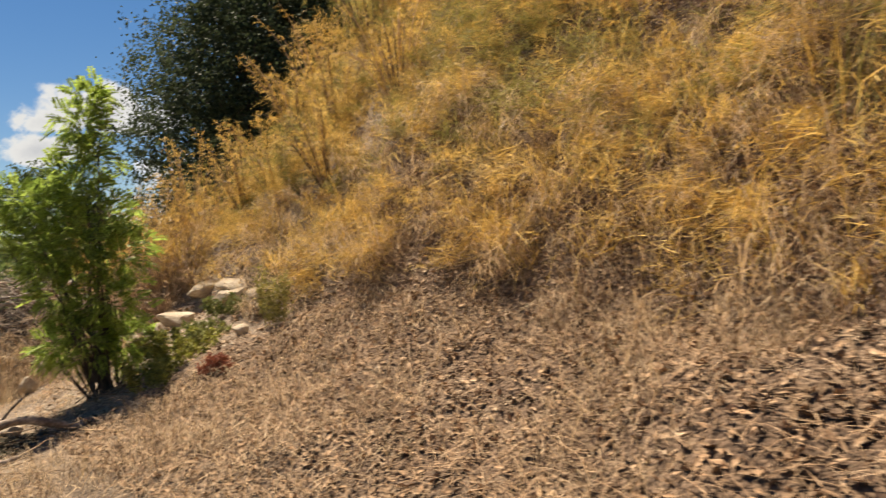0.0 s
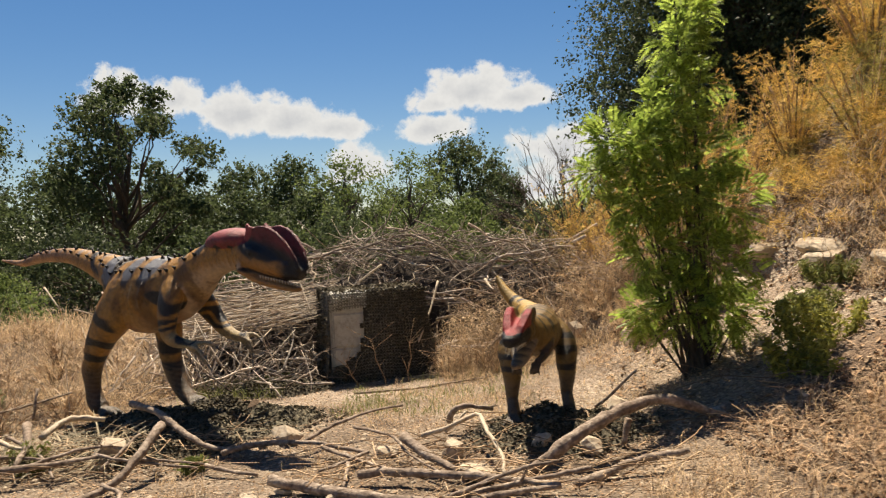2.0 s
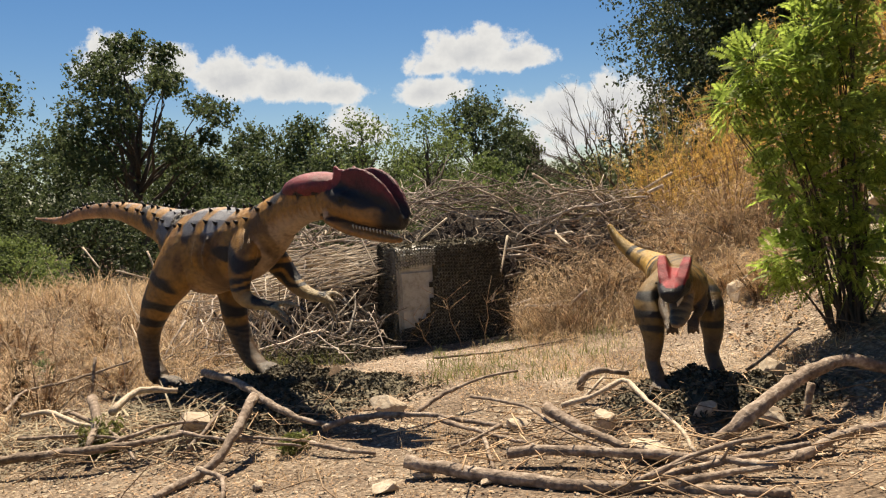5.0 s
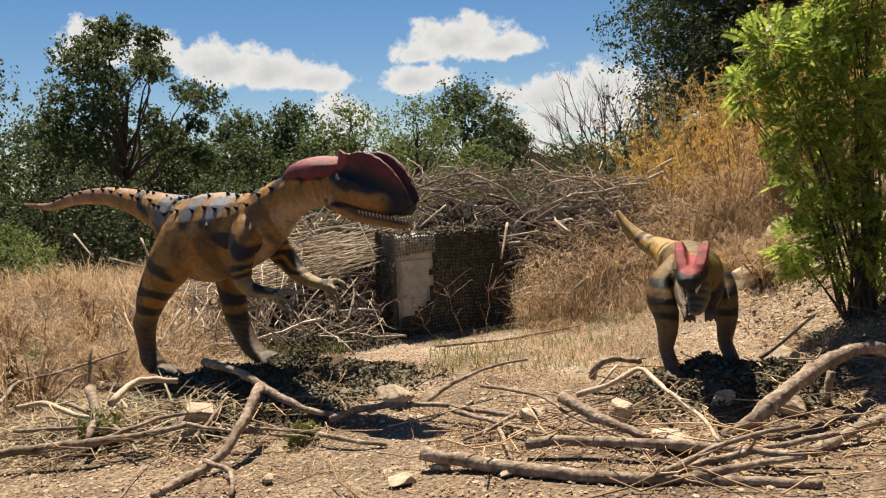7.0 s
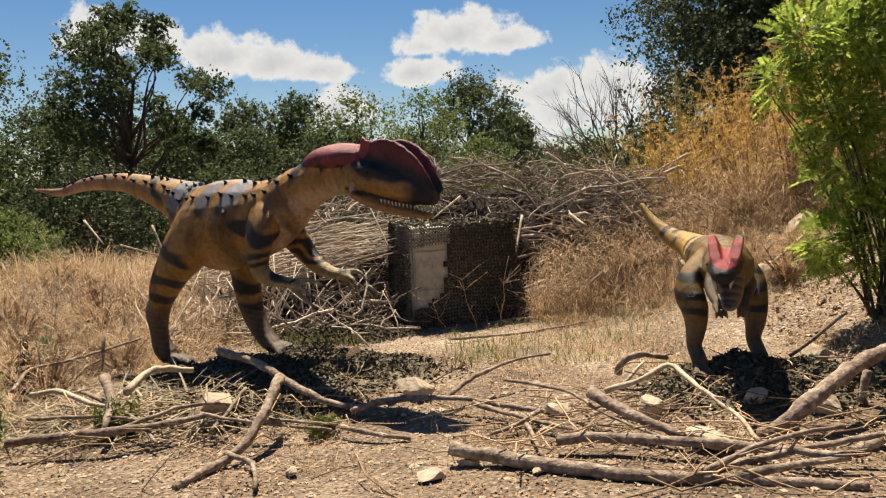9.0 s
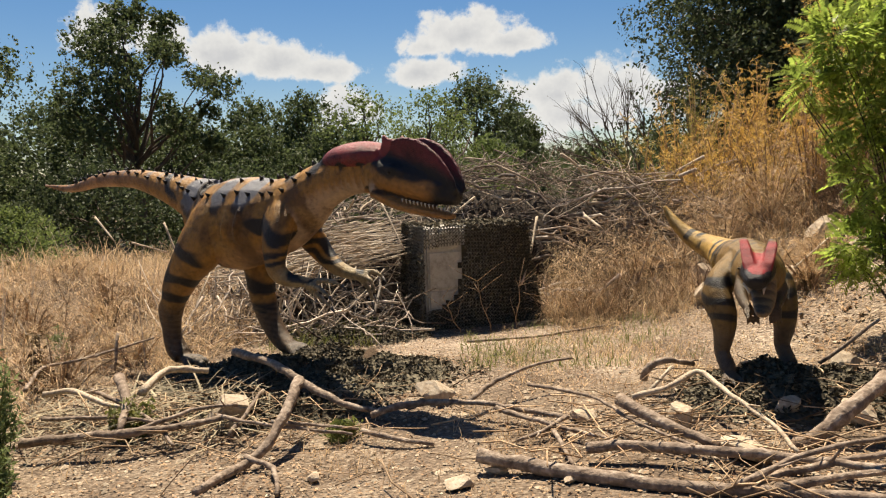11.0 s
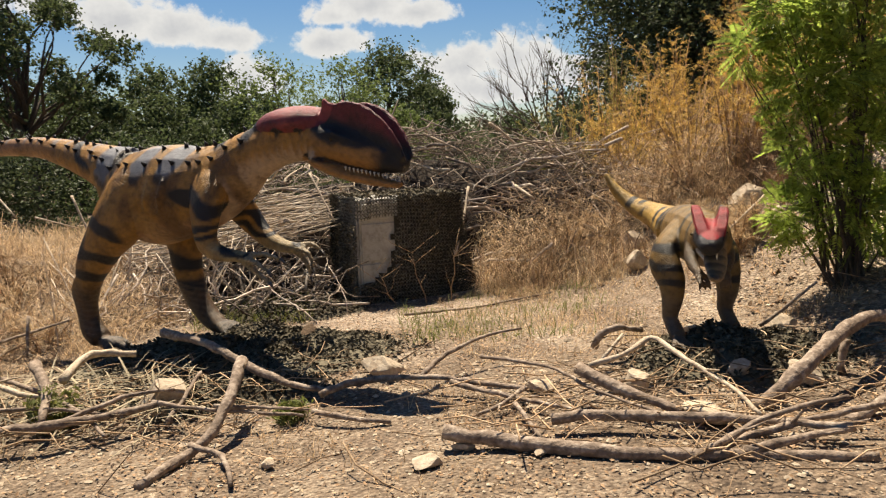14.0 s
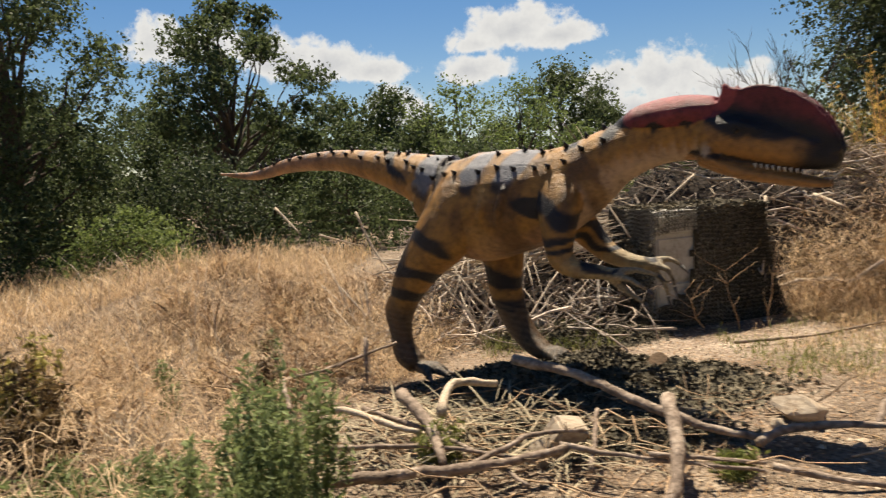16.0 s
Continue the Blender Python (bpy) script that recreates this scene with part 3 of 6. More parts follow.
            c = mix(c, BLACK, step01(abs(u - 1.1 + wob), 0.06, 0.03) * step01(off[2] - off[0], 0.7, 1.0))
            return mix(c, BLACK, step01(((u - 0.93) / 0.2) ** 2 + ((z - 1.19 + 0.25 * (u - 0.93)) / 0.075) ** 2 + wob * 4, 1.0, 0.6))
        if kind == "neck":
            across = off[2] * 0.75 - off[0] * 0.65
            c = mix(OCHRE, CREAM, step01(-across + wob, 0.15, 0.7))
            fold = 0.5 + 0.5 * math.cos(2 * math.pi * (u + 0.3 * z + wob * 0.5) / 0.075)
            c = mix(c, mottle, 0.45 * step01(fold, 0.75, 1.0) * step01(across, -0.3, 0.2))
            c = mix(c, BLACK, step01(abs(u - 1.40 + wob * 0.6), 0.07, 0.035) * step01(across, 0.05, 0.45))
            return mix(c, BLACK, step01(u, 1.46, 1.55) * step01(across + wob + 0.25 * math.cos(u * 34), 0.35, 0.55))
        if kind == "hood":
            if z < 1.615 + 0.025 * math.cos(u * 34) + wob * 0.2 or u < 1.48 + wob * 0.4:
                return BLACK
            return mix((0.2, 0.035, 0.038), MAROON, step01(n2(u * 6, z * 6 + v * 3, 1.0, 5) - 0.6 * (z - 1.68) / 0.1, -0.4, 0.4))
        if kind in ("head", "jaw"):
            if z > 1.645 + wob * 0.3 - (u - 2.02) * 0.30 and abs(v) < 0.2 and z > 1.47:
                return mix(BLACK, MAROON, step01(z + (u - 2.02) * 0.42 + wob * 0.4, 1.70, 1.80))
            if kind == "jaw":
                return mix(mix(OCHRE, TANPINK, 0.4), BLACK, step01(z + (u - 1.89) * 0.24, 1.435, 1.455) * 0.95)
            face = step01(z + (u - 2.0) * 0.30 + wob * 0.6, 1.60, 1.56) * step01(u + wob, 2.44, 2.30) * (1.0 - 0.9 * step01((u - 2.11) ** 2 + (z - 1.565) ** 2, 0.0035, 0.0015))
            c = mix(BLACK, mix(OCHRE, TANPINK, 0.3), face * 0.85)
            return mix(c, BLACK, step01(abs(z - 1.43 + (u - 1.9) * 0.22), 0.03, 0.012))
        if kind == "leg":
            c = mix(OCHRE, SHIN, step01(z + wob, 0.58, 0.46))
            c = mix(c, mottle, 0.65 * step01(n2(u * 9, z * 4 + v * 4, 1.0, 3), 0.0, 0.4))
            rear = -0.02 + 0.42 * (z - 0.9) - u
            c = mix(c, BLACK, step01(rear + wob * 0.5, -0.03, 0.04) * step01(z, 0.74, 0.84) * 0.9)
            for zb, wide, front in ((1.03, 0.065, 0.22), (0.79, 0.06, 0.6), (0.60, 0.055, 9.0)):
                c = mix(c, BLACK, step01(abs(z - zb + 0.25 * (u + 0.05) + wob * 0.6), wide, wide * 0.6) * step01(front + 0.15 - u + wob, 0.0, 0.12))
            ring = 0.5 + 0.5 * math.cos(2 * math.pi * (z + 0.25 * u) / 0.042)
            return mix(c, (0.13, 0.09, 0.055), ring * 0.6 * step01(z, 0.55, 0.45))
        if kind == "toe":
            return mix((0.05, 0.04, 0.03), (0.12, 0.09, 0.06), 0.5 + 0.5 * math.cos(2 * math.pi * u / 0.04))
        if kind == "arm":
            c = mix(OCHRE, (0.30, 0.23, 0.12), step01(along, 0.5, 0.9))
            c = mix(c, mottle, 0.5 * step01(n2(u * 9, z * 6, 1.0, 3), 0.05, 0.4))
            for zb, wide in ((1.185, 0.085), (1.02, 0.04), (0.93, 0.028)):
                c = mix(c, BLACK, step01(abs(z - zb + wob * 0.9 + 0.2 * (u - 1.05)), wide, wide * 0.6))
            return c
        return mix((0.2, 0.15, 0.08), (0.33, 0.26, 0.16), 0.5 + 0.5 * math.cos(2 * math.pi * (u + z) / 0.03))

    paint_skin(me, T, coat)
    cones = []
    rnd = random.Random(3)
    back = refine([(-2.0, 0, 1.54, 0.045, 0.05), (-1.62, 0, 1.585, 0.06, 0.066), (-1.06, 0, 1.588, 0.08, 0.085), (-0.67, 0, 1.53, 0.11, 0.115), (-0.34, 0, 1.455, 0.145, 0.155), (-0.08, 0, 1.38, 0.185, 0.20), (0.1, 0, 1.245, 0.24, 0.30), (0.34, 0, 1.19, 0.28, 0.37), (0.64, 0, 1.225, 0.27, 0.345), (0.90, 0, 1.26, 0.235, 0.295), (1.12, 0, 1.34, 0.195, 0.24), (1.34, 0, 1.46, 0.15, 0.185)], 0.15)
    for u, _, z, a, b in back:
        for ang in (0.35, -0.35, 0.95, -0.95):
            if rnd.random() < 0.9:
                w = ang + rnd.uniform(-0.12, 0.12)
                foot = (u + rnd.uniform(-0.04, 0.04), a * 0.97 * math.sin(w), z + b * 0.97 * math.cos(w))
                cones.append((foot, (foot[0] - 0.012, foot[1] + 0.035 * math.sin(w), foot[2] + 0.042 * math.cos(w)), 0.02))
    for s in (-1, 1):
        for i in range(14):
            t = i / 13
            u = 2.19 + 0.35 * t
            z = 1.415 - 0.2 * (u - 2.07)
            w = 0.112 - 0.062 * t
            cones.append(((u, s * w, z), (u + 0.004, s * w, z - 0.028), 0.0075, (0.55, 0.5, 0.4)))
        cones.append(((2.11, s * 0.125, 1.56), (2.112, s * 0.158, 1.562), 0.026, (0.03, 0.02, 0.01)))
    for u, v, z in ((-0.06, -0.26, 0.085), (0.66, 0.22, 0.165)):
        for a, w in ((-0.5, 0.2), (0.0, 0.27), (0.5, 0.2)):
            cones.append(((u + (w - 0.01) * math.cos(a), v + (w - 0.01) * math.sin(a), z - 0.03), (u + (w + 0.07) * math.cos(a), v + (w + 0.07) * math.sin(a), z - 0.06), 0.018, (0.12, 0.1, 0.09)))
    for f in FINGERS:
        d = Vector(f[2]) - Vector(f[1])
        cones.append((f[2], tuple(Vector(f[2]) + d.normalized() * 0.05 + Vector((0, 0, -0.025))), 0.013, (0.10, 0.085, 0.07)))
    add_cones(me, cones, BLACK)
    me.polygons.foreach_set("use_smooth", [True] * len(me.polygons))
    ob = part("dinosaur_statue", me, M_SKIN)
    ob.matrix_world = pose(-5.49, 9.02, 0.0, 0, 0, -34.0)
    tagged(ob, "large striped ochre dinosaur statue with maroon crest, standing on dark netting", "statue", "dinosaur statues")


def small_dinosaur():
    S, T = Shape(), []
    X = (1, 0, 0)
    limb(S, T, "tail", [(-1.84, 8.5, 1.25, 0.018, 0.018), (-1.78, 8.44, 1.13, 0.042, 0.042), (-1.68, 8.33, 1.02, 0.065, 0.065), (-1.58, 8.1, 0.95, 0.1, 0.1), (-1.55, 7.85, 0.9, 0.16, 0.15)], X)
    limb(S, T, "body", [(-1.55, 7.95, 0.92, 0.13, 0.12), (-1.55, 7.72, 0.90, 0.155, 0.175), (-1.57, 7.46, 0.89, 0.16, 0.18), (-1.62, 7.26, 0.90, 0.135, 0.155), (-1.67, 7.13, 0.95, 0.1, 0.12), (-1.71, 7.06, 0.98, 0.085, 0.1)], X)
    limb(S, T, "head", [(-1.68, 7.14, 0.97, 0.08, 0.08), (-1.735, 7.03, 0.965, 0.105, 0.092), (-1.775, 6.92, 0.955, 0.085, 0.068), (-1.815, 6.83, 0.93, 0.064, 0.052), (-1.835, 6.79, 0.915, 0.036, 0.034)], X)
    limb(S, T, "jaw", [(-1.69, 7.07, 0.885, 0.082, 0.045), (-1.725, 6.95, 0.82, 0.066, 0.028), (-1.775, 6.84, 0.765, 0.046, 0.022), (-1.80, 6.80, 0.75, 0.026, 0.016)], X)
    for s in (-1, 1):
        base = len(S.v)
        ax, ay = -0.36, -0.93  # the way the head looks
        for th in (-0.031, 0.031):
            for t, z in ((-0.02, 0.98), (-0.07, 1.07), (-0.04, 1.125), (0.04, 1.13), (0.12, 1.09), (0.19, 1.02), (0.22, 0.955), (0.1, 0.93)):
                off = s * (0.03 + 0.24 * (z - 0.94)) + th * (1.0 if z < 1.1 else 0.7)
                S.v.append((-1.72 + ax * t - ay * off, 7.05 + ay * t + ax * off, z))
        n = 8
        S.f.append(tuple(base + i for i in range(n)))
        S.f.append(tuple(base + n + i for i in reversed(range(n))))
        for i in range(n):
            j = (i + 1) % n
            S.f.append((base + j, base + i, base + n + i, base + n + j))
    for x, y, z in ((-1.79, 7.30, 0.30), (-1.37, 7.44, 0.29)):
        k = -1 if x < -1.6 else 1
        limb(S, T, "leg", [(-1.57 + k * 0.06, y + 0.30, 0.95, 0.07, 0.12), (-1.57 + k * 0.14, y + 0.26, 0.86, 0.09, 0.15), (x + 0.01 * k, y + 0.18, 0.76, 0.085, 0.14), (x, y + 0.08, 0.64, 0.078, 0.105), (x, y + 0.07, 0.52, 0.06, 0.075), (x - 0.005, y + 0.09, 0.42, 0.046, 0.056), (x, y + 0.03, z + 0.06, 0.046, 0.05), (x, y - 0.03, z + 0.02, 0.05, 0.04)], X)
        for a in (-0.45, 0.0, 0.45):
            limb(S, T, "toe", [(x, y - 0.02, z + 0.01, 0.03, 0.03), (x + 0.13 * math.sin(a) - 0.02, y - 0.03 - 0.13 * math.cos(a), z - 0.01, 0.016, 0.016)], X)
        limb(S, T, "arm", [(-1.62 + k * 0.08, 7.28, 0.88, 0.05, 0.06), (-1.64 + k * 0.115, 7.2, 0.82, 0.038, 0.042), (-1.67 + k * 0.1, 7.12, 0.77, 0.03, 0.032), (-1.70 + k * 0.07, 7.03, 0.735, 0.025, 0.025)], X)
        for d in (-0.025, 0.0, 0.025):
            limb(S, T, "hand", [(-1.70 + k * 0.07 + d, 7.03, 0.735, 0.014, 0.014), (-1.71 + k * 0.06 + d, 6.98, 0.70, 0.011, 0.011), (-1.71 + k * 0.06 + d * 1.3, 6.97, 0.66, 0.007, 0.007)], X)
    me = remeshed(S, 0.0095, "dinosaur_statue")
    base_tone, dim = (0.165, 0.098, 0.028), (0.02, 0.018, 0.015)

    def coat(p, kind, along, off):
        x, y, z = p
        wob = n2(x * 5, y * 5 + z * 5, 1.0) * 0.06
        if kind == "tail":
            band = 0.5 + 0.5 * math.cos(2 * math.pi * (along + wob) / 0.17)
            return mix((0.36, 0.22, 0.055), dim, step01(band, 0.8, 0.95) * step01(off[2], -0.5, 0.3) * step01(along, 0.2, 0.35))
        if kind == "body":
            c = mix(base_tone, CREAM, step01(-off[2], 0.4, 0.9) * 0.3)
            band = 0.5 + 0.5 * math.cos(2 * math.pi * (y + wob) / 0.13)
            return mix(c, dim, step01(band, 0.7, 0.92) * step01(off[2], -0.1, 0.4) * 0.85)
        if kind in ("head", "jaw"):
            if z > 1.03 - (7.05 - y) * 0.25:
                return RED
            if kind == "jaw":
                return mix(mix(CREAM, base_tone, 0.65), BLACK, step01(off[2], 0.1, 0.5) * 0.7)
            return mix(base_tone, BLACK, step01(y + 0.4 * abs(x + 1.78), 7.02, 6.97))
        if kind == "leg":
            c = mix(base_tone, (0.10, 0.07, 0.045), step01(z, 0.62, 0.5))
            for zb in (0.84, 0.74, 0.63):
                c = mix(c, dim, step01(abs(z - zb + wob * 0.6), 0.034, 0.018))
            return c
        if kind == "toe":
            return (0.09, 0.065, 0.045)
        return (0.085, 0.055, 0.028)

    paint_skin(me, T, coat)
    cones = []
    for k in (-1, 1):
        for i in range(6):
            t = i / 5
            cones.append(((-1.765 - 0.045 * t + k * (0.058 - 0.02 * t), 6.97 - 0.13 * t, 0.90 - 0.02 * t), (-1.765 - 0.045 * t + k * (0.058 - 0.02 * t), 6.965 - 0.13 * t, 0.872 - 0.02 * t), 0.007, (0.6, 0.55, 0.45)))
        cones.append(((-1.745 + k * 0.085, 6.985, 0.975), (-1.755 + k * 0.108, 6.97, 0.978), 0.016, (0.02, 0.015, 0.01)))
    for x, y, z in ((-1.79, 7.30, 0.30), (-1.37, 7.44, 0.29)):
        for a in (-0.45, 0.0, 0.45):
            f = (x + 0.12 * math.sin(a) - 0.02, y - 0.03 - 0.12 * math.cos(a), z - 0.005)
            cones.append((f, (f[0] + 0.05 * math.sin(a), f[1] - 0.05, f[2] - 0.03), 0.012, (0.05, 0.045, 0.04)))
    add_cones(me, cones, BLACK)
    me.polygons.foreach_set("use_smooth", [True] * len(me.polygons))
    ob = part("dinosaur_statue", me, M_SKIN)
    tagged(ob, "small striped tan dinosaur statue with two red crests, facing the path", "statue", "dinosaur statues")


big_dinosaur()
small_dinosaur()


# ---- trees in the distance ----
def wander(a, b, n, sway, rnd):
    """Points from a to b that sway a little."""
    a, b = Vector(a), Vector(b)
    L = (b - a).length
    return [a.lerp(b, i / (n - 1)) + (Vector((rnd.uniform(-1, 1), rnd.uniform(-1, 1), rnd.uniform(-0.6, 0.6))) * sway * L if 0 < i < n - 1 else Vector()) for i in range(n)]


def tree(x, y, tall, wide, material, label, seed, low=0.25, leaf=0.2, count=7000, lobes=18, sky_gaps=0.0, squash=1.0, puff=1.0):
    rnd = random.Random(seed)
    z0 = height(x, y) - 0.1
    root = new("tree")
    root.location = (x, y, z0)
    W = Shape()
    W.tube(wander((0, 0, 0), (rnd.uniform(-0.3, 0.3), rnd.uniform(-0.3, 0.3), tall * 0.75), 7, 0.03, rnd), [tall * 0.02 * k for k in (1.3, 1, 0.85, 0.7, 0.5, 0.3, 0.12)], 8)
    centres = []
    for i in range(lobes):
        a = i * 2.4 + rnd.uniform(-0.4, 0.4)
        h = low + (1 - low) * (0.12 + 0.8 * ((i + 0.5) / lobes))
        belly = math.sin(math.pi * min(1.0, (h - low) / (1 - low) * 0.8 + 0.22)) ** 0.6
        rr = wide * 0.5 * belly * rnd.uniform(0.45, 0.95) * (1 if i < lobes - 2 else 0.3)
        size = wide * rnd.uniform(0.14, 0.24) * puff
        c = (rr * math.cos(a), rr * math.sin(a) * squash, tall * h - size * 0.4)
        centres.append((c, size))
        W.tube(wander((0, 0, tall * h * rnd.uniform(0.35, 0.65)), c, 5, 0.07, rnd), [tall * 0.0075 * k for k in (1.2, 0.9, 0.6, 0.4, 0.15)], 5)
    part("trunk", W, M_BARK, root, "dark bark trunk with limbs")
    leaf, count = leaf * 0.6, int(count * 2.1)
    per = int(count / lobes)
    pts = []
    for (cx0, cy0, cz0), size in centres:
        d = RNG.normal(size=(per, 3))
        d /= np.linalg.norm(d, axis=1)[:, None]
        r = size * RNG.uniform(0.1, 1.0, per) ** 0.55 * (1 + 0.35 * RNG.normal(size=per) * 0.6)
        # twig-sized clumps give an uneven outline
        q = d * r[:, None] * np.array([1.1, 1.1, 0.8])
        q = q[RNG.random(per) > sky_gaps]
        hub = q[RNG.integers(0, len(q), 34)]
        near = hub[((q[:, None] - hub[None]) ** 2).sum(2).argmin(1)]
        q = q + (near - q) * RNG.uniform(0.1, 0.75, (len(q), 1))
        pts.append(q + np.array([cx0, cy0, cz0]))
    part("crown", leaves("crown", np.vstack(pts), leaf, 0.0, 0.62), material, root)
    return tagged(root, label, "tree", "trees behind the clearing")


OAK, DARK, LIGHT = "green broad-leaved tree with an open crown", "dark green dense tree at the back", "light green feathery tree behind the brush pile"
tree(-13.7, 26.0, 8.1, 5.8, M_TREE, OAK, 1, 0.34, 0.18, 12500, 30, 0.0, puff=0.6)
tree(-12.6, 35.5, 6.2, 5.4, M_TREE, DARK, 2, 0.05, 0.22)
tree(-10.2, 35.0, 6.3, 4.8, M_TREE, DARK, 3, 0.05, 0.22)
tree(-15.6, 34.0, 5.6, 5.0, M_TREE_DARK, DARK, 4, 0.05, 0.22)
tree(-19.5, 32.0, 6.0, 5.4, M_TREE, DARK, 5, 0.05, 0.22)
tree(-24.0, 31.0, 6.6, 6.0, M_TREE_DARK, DARK, 6, 0.05, 0.24)
tree(-18.2, 24.0, 4.7, 4.0, M_TREE, DARK, 7, 0.02, 0.2)
tree(-15.6, 18.5, 8.2, 4.6, M_TREE, DARK, 8, 0.03, 0.14, 20000, 38)
tree(-19.5, 17.0, 9.0, 5.4, M_TREE_DARK, DARK, 9, 0.05, 0.2, 8000, 20)
tree(-7.0, 30.0, 5.6, 4.2, M_TREE_LIGHT, LIGHT, 10, 0.1, 0.17, 3600, 16, 0.3)
tree(-4.7, 33.0, 5.8, 4.2, M_TREE_LIGHT, LIGHT, 11, 0.1, 0.17, 3600, 16, 0.25)
tree(-2.7, 40.0, 7.2, 5.6, M_TREE, DARK, 12, 0.02, 0.24, 9000, 22)
tree(-0.4, 43.0, 5.3, 4.4, M_TREE, DARK, 13, 0.05, 0.24)
tree(-9.0, 42.0, 4.9, 5.0, M_TREE, DARK, 14, 0.05, 0.25)
tree(1.7, 60.0, 4.7, 2.2, M_TREE_DARK, "small dark pointed tree far off", 15, 0.05, 0.25, 2200, 12)
tree(1.2, 27.0, 2.9, 4.6, M_TREE, "low round green shrub far back", 16, 0.0, 0.18, 4500)
tree(4.0, 30.0, 3.4, 5.0, M_TREE, "low round green shrub far back", 17, 0.0, 0.18, 4500)
tree(3.75, 17.6, 9.5, 6.6, M_TREE_DARK, "big dark oak above the bank", 18, 0.0, 0.125, 95000, 130, puff=0.95)
tree(6.2, 18.6, 11.0, 7.0, M_TREE_DARK, "big dark oak above the bank", 19, 0.0, 0.16, 45000, 80, puff=1.1)
tree(-12.0, 20.0, 2.9, 4.2, M_TREE_DARK, "low dark shrub at the field's edge", 20, 0.0, 0.15, 5500)
tree(-9.0, 21.5, 2.6, 3.8, M_TREE, "low green shrub at the field's edge", 21, 0.0, 0.15, 5000)
tree(-6.0, 23.0, 2.7, 3.6, M_TREE, "low green shrub at the field's edge", 22, 0.0, 0.15, 4500)
tree(-15.0, 16.0, 2.3, 3.4, M_TREE, "low green shrub at the field's edge", 23, 0.0, 0.12, 5500)
tree(-12.2, 17.0, 1.7, 2.6, M_TREE_LIGHT, "low green shrub at the field's edge", 24, 0.0, 0.1, 4500)
tree(-17.0, 29.0, 5.2, 4.6, M_TREE, DARK, 31, 0.0, 0.19, 7000, 20)
tree(-13.8, 30.0, 4.8, 4.6, M_TREE, DARK, 32, 0.0, 0.19, 7000, 20)
tree(-11.0, 29.5, 4.4, 4.2, M_TREE, DARK, 33, 0.0, 0.19, 6500, 20)
tree(-21.5, 27.0, 5.8, 5.0, M_TREE, DARK, 34, 0.0, 0.19, 7000, 20)
tree(-8.6, 31.5, 4.4, 3.8, M_TREE, DARK, 35, 0.0, 0.19, 6000, 18)
tree(-5.6, 36.0, 4.4, 4.0, M_TREE, DARK, 36, 0.0, 0.2, 5500, 18)
tree(-2.2, 34.0, 3.6, 4.0, M_TREE_LIGHT, DARK, 37, 0.0, 0.2, 4500, 16)
tree(-24.0, 21.0, 8.5, 6.0, M_TREE, DARK, 38, 0.0, 0.2, 8500, 22)
tree(-3.2, 24.0, 2.4, 3.2, M_TREE_LIGHT, "low green shrub at the field's edge", 25, 0.0, 0.15, 3500)


def woods():
    """The far belt of trees that closes the view."""
    pts = []
    rnd = random.Random(40)
    for i in range(190):
        a = rnd.uniform(-2.9, 2.9)
        d = rnd.uniform(48, 75)
        x, y = -3 + d * math.sin(a), 6 + d * math.cos(a)
        z, w = height(x, y), rnd.uniform(2.2, 3.6)
        q = RNG.normal(size=(240, 3)) * np.array([w, w, rnd.uniform(1.0, 1.6)]) * 0.6 + np.array([x, y, z + 1.3])
        q[:, 2] = np.maximum(q[:, 2], z + 0.1)
        pts.append(q)
    stuff("far_woods", leaves("far_woods", np.vstack(pts), 0.55, 0.0, 0.7), M_TREE, "belt of dark green woods far behind the clearing", "woods")


woods()


def bare_tree():
    """Leafless grey tree that fans out above the pile."""
    rnd = random.Random(8)
    root = new("bare_tree")
    x, y = 0.45, 17.5
    root.location = (x, y, height(x, y) - 0.1)
    W = Shape()

    def grow(p, d, length, r, depth):
        q = p + d * length
        W.tube(wander(p, q, 4, 0.06, rnd), [r, r * 0.85, r * 0.7, r * 0.5], 5)
        if depth == 0:
            return
        for _ in range(3 if depth > 1 else 4):
            t = rnd.uniform(0.45, 1.0)
            nd = (d + Vector((rnd.uniform(-0.55, 0.55), rnd.uniform(-0.5, 0.5), rnd.uniform(-0.35, 0.5)))).normalized()
            grow(p + d * length * t, nd, length * rnd.uniform(0.55, 0.8), r * 0.5, depth - 1)

    for d in ((-0.9, 0.1, 0.55), (-0.75, -0.1, 0.8), (-0.45, 0.2, 1.0), (-0.1, 0.0, 1.0), (-1.0, 0.0, 0.35), (-0.85, 0.3, 0.7), (-0.6, -0.3, 0.6), (0.2, 0.1, 1.0)):
        grow(Vector((-0.03, 0, 0.75)), Vector(d).normalized(), 1.3, 0.032, 3)
    W.tube([(0, 0, 0), (0, 0, 0.4), (-0.03, 0, 0.8)], [0.07, 0.06, 0.045], 8)
    tagged(part("branches", W, M_BARK, root), kind="stuff")
    tagged(root, "leafless grey tree with fine branches behind the pile", "tree")


bare_tree()


# ---- brush pile ----
CREST = [(-8.0, -0.3), (-6.9, -0.05), (-6.4, 0.3), (-5.6, 0.82), (-4.4, 1.25), (-3.0, 1.48), (-2.2, 1.3), (-1.5, 1.0), (-0.6, 0.68), (0.4, 0.55), (1.4, 0.5)]


